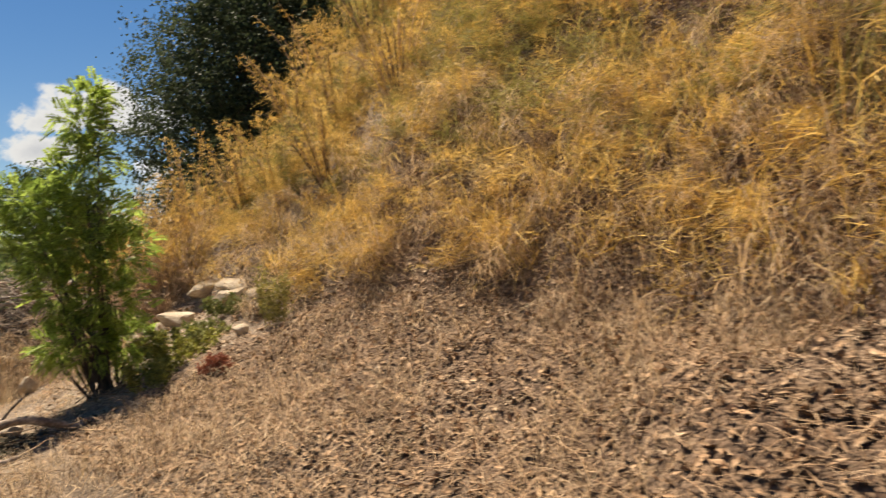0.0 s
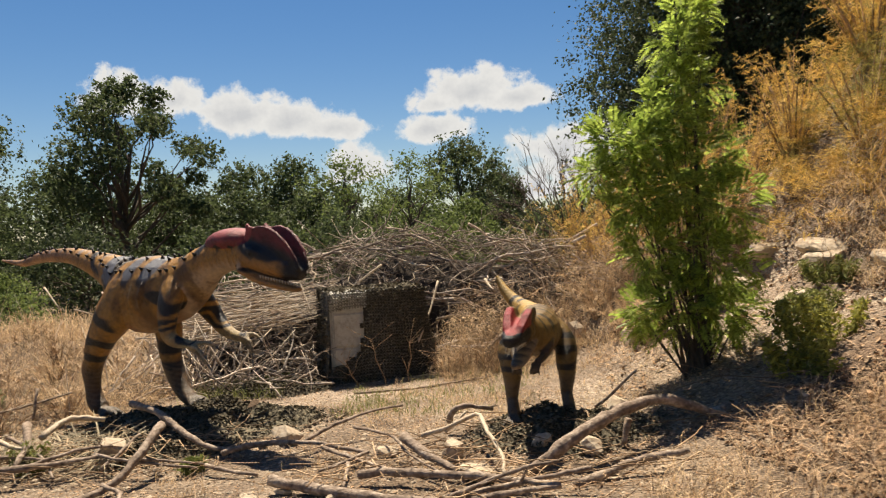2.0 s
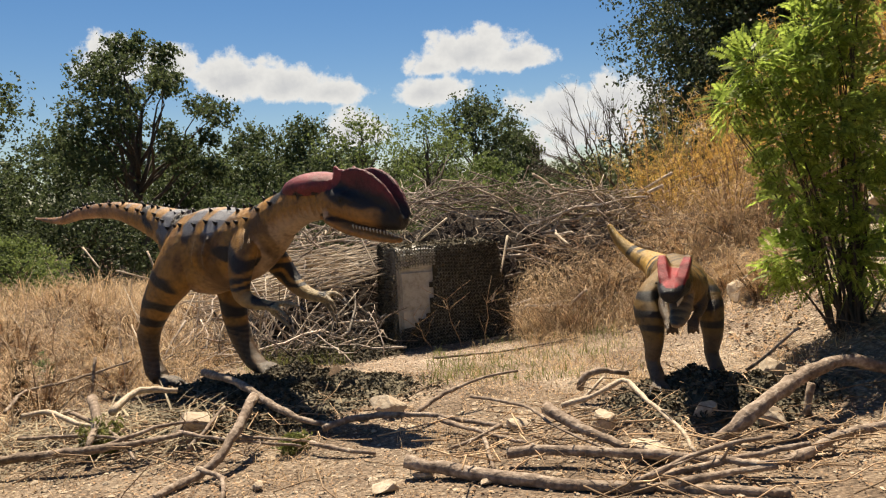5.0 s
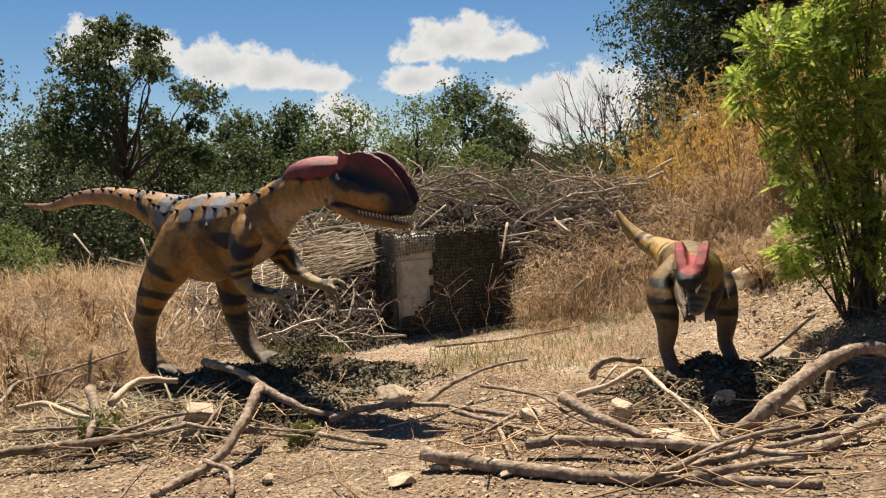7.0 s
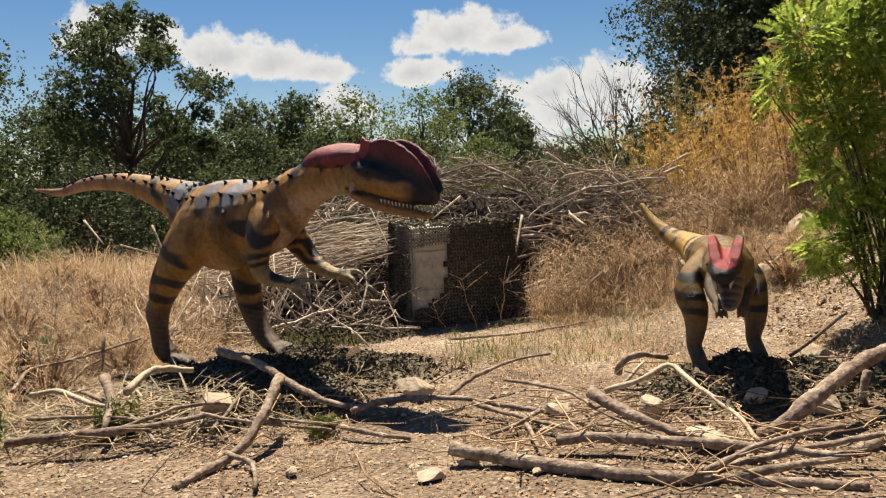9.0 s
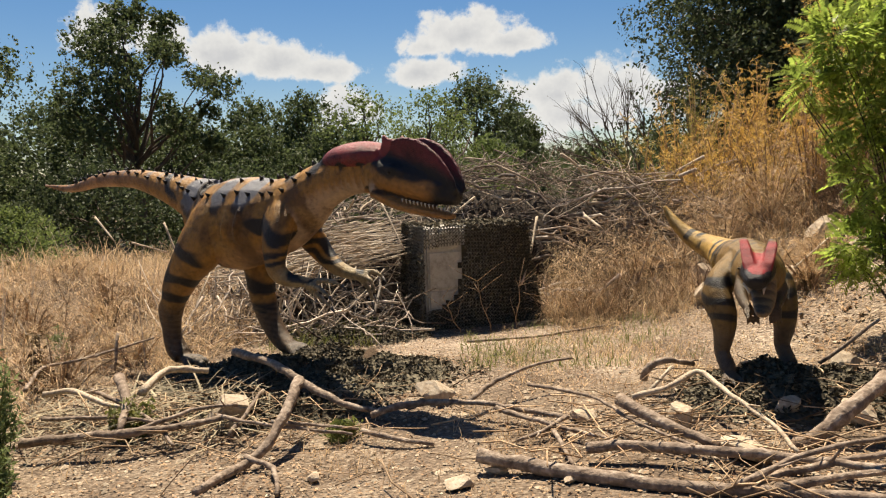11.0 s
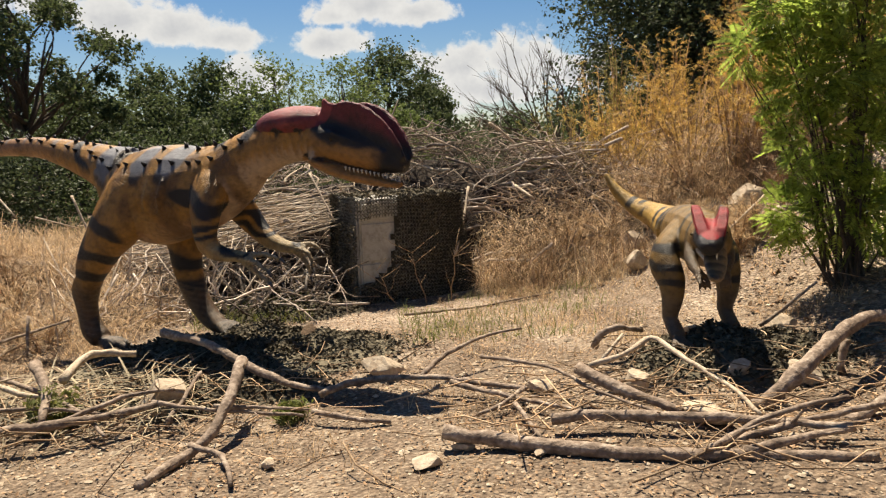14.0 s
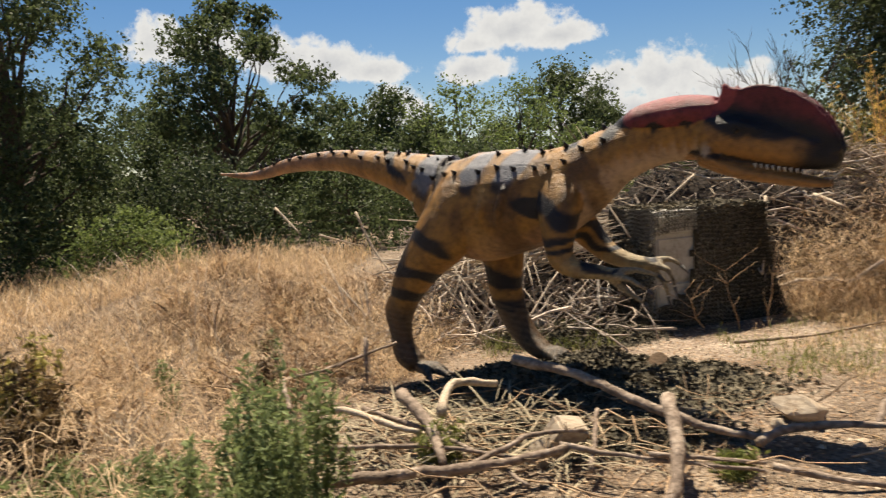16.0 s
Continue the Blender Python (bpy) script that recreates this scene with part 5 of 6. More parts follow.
STONES = [(-3.55, 7.60, 0.17, 0.10, "pale limestone block beside the dark net"), (-3.72, 7.48, 0.06, 0.05, "small white stone on the gravel"), 
          (-2.23, 6.78, 0.11, 0.11, "tan stone block behind the fallen branches"), (-2.05, 6.32, 0.19, 0.06, "flat pale stone slab under branches"), (-3.39, 6.11, 0.11, 0.04, "flat white stone on gravel"),
          (-3.21, 6.24, 0.07, 0.03, "flat white stone on gravel"), (-4.78, 10.6, 0.17, 0.11, "pale stone near the brush pile"), (-0.89, 10.5, 0.2, 0.18, "white stone at the foot of the bank"),
          (-1.0, 7.5, 0.16, 0.11, "tan stone near the shrub"), (-1.62, 6.85, 0.1, 0.08, "grey stone beside the small statue"), (-2.69, 7.0, 0.13, 0.045, "flat grey stone between branches"),
          (-1.33, 6.72, 0.12, 0.1, "tan stone against the log"), (-5.82, 7.5, 0.1, 0.07, "pale stone among branches"), (-1.5, 7.7, 0.13, 0.06, "pale stone behind the small statue"), (-0.4, 9.6, 0.22, 0.16, "pale stone on the bank"),
          (0.2, 10.2, 0.25, 0.2, "pale stone on the bank"), (0.6, 9.3, 0.3, 0.14, "pale stone ledge on the bank"), (-0.1, 9.0, 0.15, 0.1, "pale stone on the bank"), (-2.9, 6.1, 0.05, 0.03, "small white stone on the gravel"), (-4.1, 6.35, 0.05, 0.03, "small white stone on the gravel"),
          (0.75, 8.2, 0.2, 0.12, "pale stone on the bank"), (1.0, 7.4, 0.13, 0.08, "grey stone on the bank"), (1.15, 8.8, 0.32, 0.12, "pale stone ledge on the bank"), (1.4, 8.0, 0.26, 0.1, "pale stone ledge on the bank"), (0.95, 9.7, 0.3, 0.14, "pale stone ledge on the bank"), (0.3, 8.6, 0.14, 0.09, "pale stone on the bank")]
for i, (x, y, a, b, lab) in enumerate(STONES):
    stone(x, y, a, b, lab, 300 + i)
for x, y, a, b, turn in ((1.18, 8.92, 0.34, 0.12, 10), (1.95, 9.1, 0.36, 0.11, 200), (0.72, 8.45, 0.2, 0.1, 60), (0.1, 9.5, 0.16, 0.12, 30), (0.35, 9.15, 0.18, 0.13, 130), (-1.05, 10.0, 0.16, 0.13, 85), (0.5, 9.7, 0.15, 0.12, 220), (-0.02, 8.95, 0.13, 0.09, 260)):
    stone(x, y, a, b, "pale rounded boulder on the grassy bank", 370 + turn, None, turn)
stone(-4.1, 8.55, 0.15, 0.1, "dark brown clod of earth on the net", 350, M_CLOD)
stone(-4.35, 8.4, 0.09, 0.07, "dark brown clod of earth on the net", 351, M_CLOD)


def slab():
    """The squared stone that leans among the branches."""
    bm = bmesh.new()
    bmesh.ops.create_cube(bm, size=1.0, matrix=Matrix.Diagonal((0.22, 0.12, 0.28, 1)))
    for v in bm.verts:
        if v.co.z > 0:
            v.co.x *= 0.7
            v.co.x += 0.03
    bmesh.ops.bevel(bm, geom=bm.edges[:], offset=0.012, segments=2, affect="EDGES")
    bmesh.ops.subdivide_edges(bm, edges=bm.edges[:], cuts=2, use_grid_fill=True)
    for v in bm.verts:
        v.co += Vector(noise.noise_vector(v.co * 9)) * 0.008
    me = bpy.data.meshes.new("stone")
    bm.to_mesh(me)
    bm.free()
    ob = part("stone", me, M_ROCK)
    ob.matrix_world = pose(-4.82, 7.22, height(-4.82, 7.22) + 0.08, 24, 16, 30)
    tagged(ob, "squared tan stone slab leaning among branches", "stone", "stones in the clearing")


slab()


def pebbles():
    def keep(x, y):
        return 0.9 if y < 7.4 else 0.35
    at = np.vstack([scatter(5600, -6.2, -0.6, 4.4, 8.5, keep), scatter(2200, -4.5, -0.5, 8.0, 11.0), scatter(700, -0.6, 2.0, 4.5, 10.0)])
    n = len(at)
    r = np.exp(RNG.normal(-4.85, 0.5, n))
    # squashed octahedra with cut corners
    base = np.array([(1, 0, 0), (0.6, 0.7, 0.25), (-0.3, 0.9, 0), (-1, 0.1, 0.1), (-0.5, -0.8, 0), (0.5, -0.8, 0.2), (0.1, 0.1, 0.75), (0, 0, -0.6)])
    faces = [(0, 1, 6), (1, 2, 6), (2, 3, 6), (3, 4, 6), (4, 5, 6), (5, 0, 6), (1, 0, 7), (2, 1, 7), (3, 2, 7), (4, 3, 7), (5, 4, 7), (0, 5, 7)]
    a = RNG.uniform(0, 6.28, n)
    c, s = np.cos(a), np.sin(a)
    b = base[None] * RNG.uniform(0.65, 1.35, (n, 8, 3))
    v = np.stack([b[:, :, 0] * c[:, None] - b[:, :, 1] * s[:, None], b[:, :, 0] * s[:, None] + b[:, :, 1] * c[:, None], b[:, :, 2] * 0.7], 2) * r[:, None, None] + at[:, None] + np.array([0, 0, 0.003])
    stuff("gravel", quads("gravel", v, faces, False), M_PEBBLE, "pale limestone gravel scattered over the soil", "gravel")


pebbles()


# ---- grass, litter and brush ----
def field_chance(x, y):
    """Where the straw-coloured grass stands on the side of the large statue's tail."""
    edge = lerp_table(y, [(4.0, -5.7), (6.5, -6.1), (8.0, -6.15), (9.0, -5.9), (10.0, -5.5), (11.5, -5.6)])
    if x > edge + 0.15 * n2(x, y, 3.0):
        return 0.0
    return min(1.0, 0.35 + 0.9 * max(0.0, n2(x, y, 0.9, 4) + 0.4))


at = scatter(19000, -12.0, -5.3, 4.6, 13.5, field_chance)
tall = np.array([0.75 + 0.9 * max(-0.4, n2(x, y, 1.4, 23)) for x, y, _ in at])
tall = tall * (0.26 + 0.3 * np.clip((at[:, 1] - 6.5) / 4.0, 0, 1) * np.clip((-5.6 - at[:, 0]) / 1.0, 0.2, 1))
third = np.arange(len(at)) % 2 == 0
stuff("dry_grass", blades("dry_grass", at[third] + np.array([0, 0, 0.06]), tall[third], 0.005, 0.7, 1.6, lie=0.5), M_DEAD, "brown dead grass in the straw field", "grass")
stuff("dry_grass", blades("dry_grass", at[~third], tall[~third], 0.005, 0.8, 2.0, lie=0.55), M_STRAW, "tangled straw-coloured dry grass beside the large statue", "grass")
at = scatter(420, -11.0, -5.7, 7.5, 13.0, field_chance)
stuff("dry_stalks", blades("dry_stalks", at, 0.75, 0.008, 0.75, 0.5), M_CANE, "taller pale dead stalks in the grass", "grass")
at = scatter(9000, -16.0, -8.0, 12.0, 19.0)
stuff("dry_grass", blades("dry_grass", at, 0.55, 0.012, 0.4, 0.7), M_STRAW, "dry grass at the far side of the field", "grass")


tufts = scatter(320, -11.0, -5.5, 5.0, 13.2, field_chance)
roots = np.repeat(tufts, 34, axis=0)
size = np.repeat(RNG.uniform(0.22, 0.62, len(tufts)), 34)
stuff("dry_tufts", blades("dry_tufts", roots + RNG.normal(size=roots.shape) * np.array([0.06, 0.06, 0.01]), size, 0.005, 0.9, 2.2), M_STRAW, "bent tufts of dry straw in the field", "grass")


def tangle(n, x0, x1, y0, y1, high, length, material, label, keep=None):
    """Wiry stems that arch in all directions above the ground."""
    at = scatter(n, x0, x1, y0, y1, keep)
    at[:, 2] += RNG.uniform(0, 1, n) ** 1.6 * high
    stuff("dry_tangle", blades("dry_tangle", at, length, 0.005, 0.6, 1.6, lie=0.7), material, label, "dead plants")


tangle(12000, -11.0, -5.6, 4.8, 13.2, 0.42, 0.3, M_STRAW, "wiry arching straw over the field", field_chance)
tangle(9000, -11.0, -5.6, 4.8, 13.2, 0.38, 0.28, M_DEAD, "wiry brown dead stems over the field", field_chance)
tangle(7000, -2.4, 1.2, 10.2, 12.3, 0.7, 0.28, M_STRAW, "wiry arching straw before the brush pile", lambda x, y: min(1.0, max(0.05, 0.5 + 1.2 * n2(x, y, 1.3, 41))))
tangle(6500, -2.3, 1.6, 10.6, 12.6, 1.0, 0.3, M_DEAD, "wiry brown dead stems before the brush pile", lambda x, y: min(1.0, max(0.05, 0.5 + 1.2 * n2(x, y, 1.3, 44))))


def clump_chance(x, y):
    return min(1.0, max(0.04, 0.3 + 1.1 * n2(x, y, 1.7, 2) + 0.5 * n2(x, y, 5.0, 2)))


at = scatter(6000, -2.5, 0.4, 9.9, 11.7, lambda x, y: clump_chance(x, y) * (1.0 if y > 10.4 - 0.3 * x * 0 else 0.4))
stuff("dry_grass", blades("dry_grass", at, np.clip(0.24 + 0.3 * (at[:, 1] - 9.9), 0.2, 0.55), 0.005, 0.7, 1.8), M_STRAW, "tall dry grass in front of the brush pile", "grass")
at = scatter(3600, -2.5, 0.6, 10.2, 12.0, clump_chance)
stuff("dead_stems", blades("dead_stems", at, 0.5, 0.006, 0.8, 0.9), M_DEAD, "brown tangle of dead stems before the pile", "dead plants")
at = scatter(3600, -3.0, -0.3, 7.7, 10.3, clump_chance)
stuff("short_grass", blades("short_grass", at, 0.11, 0.0045, 0.8, 1.0), M_STRAW, "short yellow grass on the path", "grass")
at = scatter(900, -3.4, -1.5, 8.3, 10.2, lambda x, y: clump_chance(x + 5, y))
stuff("green_grass", blades("green_grass", at, 0.12, 0.006, 0.5, 0.6), M_GREENGRASS, "thin green grass tufts on the path", "grass")
at = scatter(900, -5.3, -4.2, 9.6, 10.9)
stuff("green_grass", blades("green_grass", at, 0.16, 0.006, 0.5, 0.6), M_GREENGRASS, "low green grass near the cabinet", "grass")


def front_chance(x, y):
    lim = -1.35 + 0.5 * max(0.0, y - 5.6)
    return 0.0 if x < lim + 0.3 * n2(x, y, 2) else min(1.0, 0.5 + n2(x, y, 1.6, 6))


at = scatter(17000, -1.6, 4.0, 2.0, 6.6, front_chance)
stuff("dry_grass", blades("dry_grass", at[::2], 0.28, 0.0045, 0.8, 1.5), M_DEAD, "low brown dry grass at the foot of the bank", "grass")
stuff("dry_grass", blades("dry_grass", at[1::2], 0.26, 0.0045, 0.8, 1.5), M_STRAW, "low tangled dry grass at the foot of the bank", "grass")
at = scatter(1500, -6.0, -2.2, 5.0, 8.0, lambda x, y: max(0.0, n2(x, y, 1.7, 12)))
stuff("short_grass", blades("short_grass", at, 0.08, 0.004, 0.6, 0.6), M_STRAW, "sparse short dry grass on the gravel", "grass")


def slope_chance(x, y):
    s = toe(x, y)
    return 0.0 if s < 0.1 else 0.3 if y > 6.8 + 0.6 * n2(x, y, 1.5) and s < 2.2 else 1.0 if s < 2.9 else 0.3


at = scatter(27000, -0.9, 6.0, -3.0, 10.5, slope_chance)
stuff("dead_stems", blades("dead_stems", at + np.array([0, 0, 0.03]), 0.21, 0.0055, 0.4, 0.5, lie=1.0), M_LITTER, "brown dead stems lying on the bank", "dead plants")
at = scatter(27000, -0.9, 6.0, -3.0, 10.5, slope_chance)
stuff("leaf_litter", leaves("leaf_litter", at + np.array([0, 0, 0.015]), 0.055, 0.6, 0.5), M_LITTER, "brown dead leaves on the bank", "leaf litter")
at = scatter(24000, -6.2, -0.6, 5.0, 10.6, lambda x, y: min(1.0, 0.3 + max(0, n2(x, y, 1.2, 30)) * 1.5))
stuff("leaf_litter", leaves("leaf_litter", at + np.array([0, 0, 0.01]), 0.021, 0.7, 0.5), M_LITTER, "small brown dead leaves on the gravel", "leaf litter")


at = scatter(380, -6.2, -4.6, 6.9, 7.9) + np.array([0, 0, 0.03])
at[:, 2] += RNG.uniform(0, 0.08, len(at))
stuff("dead_husks", blades("dead_husks", at, 0.42, 0.012, 0.3, 0.4, lie=1.1), M_HUSK, "pale grey-green dead leaf strips among the branches", "dead plants")


def plumes(name, at, n, length, width, material, label, spread=0.9, droop=1.7):
    """Bushy plants, each of many arching stems with fine side shoots."""
    size = np.repeat(RNG.uniform(0.45, 1.5, len(at)), n)
    roots = np.repeat(at, n, axis=0) + RNG.normal(size=(len(at) * n, 3)) * np.array([0.06, 0.06, 0.05]) * size[:, None]
    heads = np.where(RNG.random(len(roots)) < 0.6, np.repeat(math.pi + RNG.normal(0, 1.0, len(at)), n), RNG.uniform(0, 6.28, len(roots)))
    stuff(name, blades(name, roots, length * size, width, spread, droop, heads), material, label, "dry brush")


def brush_at(n, y0, y1, s0, s1, k=0):
    got = []
    while len(got) < n:
        y, s = RNG.uniform(y0, y1), RNG.uniform(s0, s1)
        x = s - 0.6 - 0.25 * (min(max(y, 3.5), 14.0) - 6.3)
        z = height(x, y)
        got.append((x, y, z + abs(RNG.normal(0, 0.28))))
    return np.array(got)


plumes("golden_brush", brush_at(700, -3.0, 9.5, 2.35, 6.6), 30, 0.34, 0.0055, M_GOLD, "dense golden dry brush covering the bank")
plumes("olive_brush", brush_at(420, -3.0, 9.5, 2.8, 6.8), 30, 0.36, 0.0055, M_OLIVE, "olive-green half-dry brush on the bank")
plumes("straw_brush", brush_at(240, 0.0, 9.0, 2.1, 3.4), 36, 0.34, 0.0045, M_STRAW, "straw-coloured dry brush low on the bank")
plumes("olive_brush", brush_at(260, 3.0, 12.0, 6.2, 7.4), 36, 0.9, 0.01, M_OLIVE, "tall olive-green reeds on top of the bank", 0.25, 0.35)


def feathers(name, at, way, length, width=0.005):
    """Plumed shoots: a thin bent stem with fine barbs on both sides, from the places at (n, 3) in the directions way."""
    n = len(at)
    way = way / (np.linalg.norm(way, axis=1)[:, None] + 1e-9)
    side = np.cross(way, np.array([0, 0, 1.0]) + RNG.normal(size=(n, 3)) * 0.6)
    side /= np.linalg.norm(side, axis=1)[:, None] + 1e-9
    L = (np.broadcast_to(length, n) * RNG.uniform(0.6, 1.3, n))[:, None]
    drop = np.array([0, 0, -1.0])

    def on(t):
        return at + way * L * t + drop * L * (0.45 * t * t)

    tri = [np.stack([on(0.0) - side * width / 2, on(0.0) + side * width / 2, on(1.0)], 1)]
    for k in range(6):
        for s in (-1, 1):
            t = 0.18 + 0.14 * k + 0.04 * s
            p = on(t)
            tip = p + (side * s * RNG.uniform(0.5, 1.0, (n, 1)) + way * 0.8 + RNG.normal(size=(n, 3)) * 0.3) * L * (0.34 * (1.1 - t))
            tri.append(np.stack([p - way * width * 0.55, p + way * width * 0.55, tip], 1))
    return quads(name, np.vstack(tri), [(0, 1, 2)], False)


def feather_bush(x, y, tall, wide, seed, material, label, arms=26):
    """A dry shrub with plumed twigs that arch outward, each arm feathered along its length."""
    rnd = random.Random(seed)
    root = new("dry_shrub")
    z0 = height(x, y)
    W, base, ways, size = Shape(), [], [], []
    for i in range(arms):
        a = rnd.uniform(0, 6.28)
        reach = wide * rnd.uniform(0.2, 1.0)
        tip = Vector((math.cos(a) * reach, math.sin(a) * reach, tall * rnd.uniform(0.4, 1.0) * (1.0 - 0.25 * reach / wide)))
        foot = Vector((tip.x * 0.12, tip.y * 0.12, -0.05))
        mid = foot.lerp(tip, 0.55) + Vector((0, 0, tall * rnd.uniform(0.08, 0.2)))
        q = refine([(*foot, 0.014, 0.014), (*mid, 0.007, 0.007), (*tip, 0.002, 0.002)], 0.09)
        W.tube((q[:, :3] + np.array([x, y, z0])).tolist(), [float(r) for r in q[:, 3]], 4)
        n = len(q)
        for k in range(n // 5, n):
            t = Vector(q[min(k + 1, n - 1), :3] - q[k - 1, :3]).normalized()
            for _ in range(3):
                base.append(q[k, :3] + np.array([x, y, z0]))
                ways.append(t * 0.7 + Vector((rnd.gauss(0, 0.6), rnd.gauss(0, 0.6), rnd.gauss(0.05, 0.45))))
                size.append(0.20 - 0.09 * k / n)
    tagged(part("stems", W, M_DEAD, root), kind="stuff")
    tagged(part("plumes", feathers("plumes", np.array(base), np.array([tuple(w) for w in ways]), np.array(size), 0.0055), material, root), kind="stuff")
    tagged(root, label, "shrub", "dry shrubs at the back")


GOLDEN_SHRUB = "golden dry feathery shrub behind the brush pile"
for i, (x, y, t, w) in enumerate([(-0.95, 13.1, 1.75, 0.7), (-0.35, 13.4, 2.0, 0.75), (0.1, 12.8, 1.9, 0.8), (0.8, 13.4, 2.2, 0.9), (0.6, 12.2, 1.6, 0.8), (1.5, 12.6, 1.9, 0.9), (-0.3, 12.4, 1.35, 0.7), (1.2, 11.5, 1.6, 0.8), (2.0, 13.0, 2.4, 0.9), (2.3, 11.7, 2.0, 0.9), (0.2, 14.2, 2.3, 0.8), (0.2, 11.6, 1.3, 0.7),
                                  (0.8, 10.7, 1.3, 0.7), (1.7, 10.6, 1.5, 0.8), (2.4, 10.2, 1.5, 0.9), (1.9, 9.4, 1.3, 0.8), (2.6, 9.0, 1.5, 0.9), (2.2, 8.1, 1.2, 0.8), (2.9, 7.6, 1.4, 0.9), (3.0, 10.9, 2.0, 1.0), (3.3, 9.4, 1.8, 1.0), (3.2, 12.3, 2.2, 1.0), (1.1, 12.0, 2.6, 0.7), (0.5, 11.1, 1.9, 0.6)]):
    feather_bush(x, y, t, w, 500 + i, M_GOLD if i % 5 else M_OLIVE, GOLDEN_SHRUB if y > 11 else "golden dry feathery shrub on the bank")
for i, (x, y, t, w) in enumerate([(-1.2, 11.9, 0.8, 0.6), (-0.6, 11.6, 0.8, 0.6), (0.1, 11.2, 0.8, 0.6), (0.55, 10.5, 0.8, 0.6), (-0.55, 10.9, 0.7, 0.55), (-0.35, 10.2, 0.5, 0.5), (0.4, 9.9, 0.5, 0.45), (-0.35, 9.35, 0.5, 0.35), (-1.4, 11.1, 0.65, 0.5), (0.9, 10.0, 0.6, 0.5), (-0.1, 9.5, 0.45, 0.35)]):
    feather_bush(x, y, t, w, 530 + i, M_STRAW if i % 3 else M_DEAD, "tangled brown dead shrub at the foot of the bank", 22)


rnd = random.Random(61)
for i in range(18):
    x, y = rnd.uniform(-9.4, -6.2), rnd.uniform(7.6, 12.2)
    feather_bush(x, y, rnd.uniform(0.32, 0.55), rnd.uniform(0.35, 0.6), 560 + i, M_STRAW if i % 3 else M_DEAD, "tangled low dead shrub in the straw field", 20)


def bank_plumes(name, n, per, length, material, label, *box):
    """Drooping feathery clumps that cover the bank."""
    at = brush_at(n, *box)
    size = np.repeat(RNG.uniform(0.5, 1.4, n), per)
    d = RNG.normal(size=(n * per, 3)) + np.repeat(RNG.normal(size=(n, 3)) * 0.8, per, axis=0)
    d[:, 2] = np.abs(d[:, 2]) * 0.8 + 0.1
    roots = np.repeat(at, per, axis=0) + RNG.normal(size=(n * per, 3)) * np.array([0.09, 0.09, 0.07]) * size[:, None]
    stuff(name, feathers(name, roots, d, length * size, 0.006), material, label, "dry brush")


bank_plumes("golden_plumes", 800, 32, 0.3, M_GOLD, "drooping golden feathery brush on the bank", -2.5, 11.0, 2.4, 6.4)
bank_plumes("olive_plumes", 520, 30, 0.3, M_OLIVE, "drooping olive feathery brush on the bank", -2.5, 10.5, 3.0, 6.6)


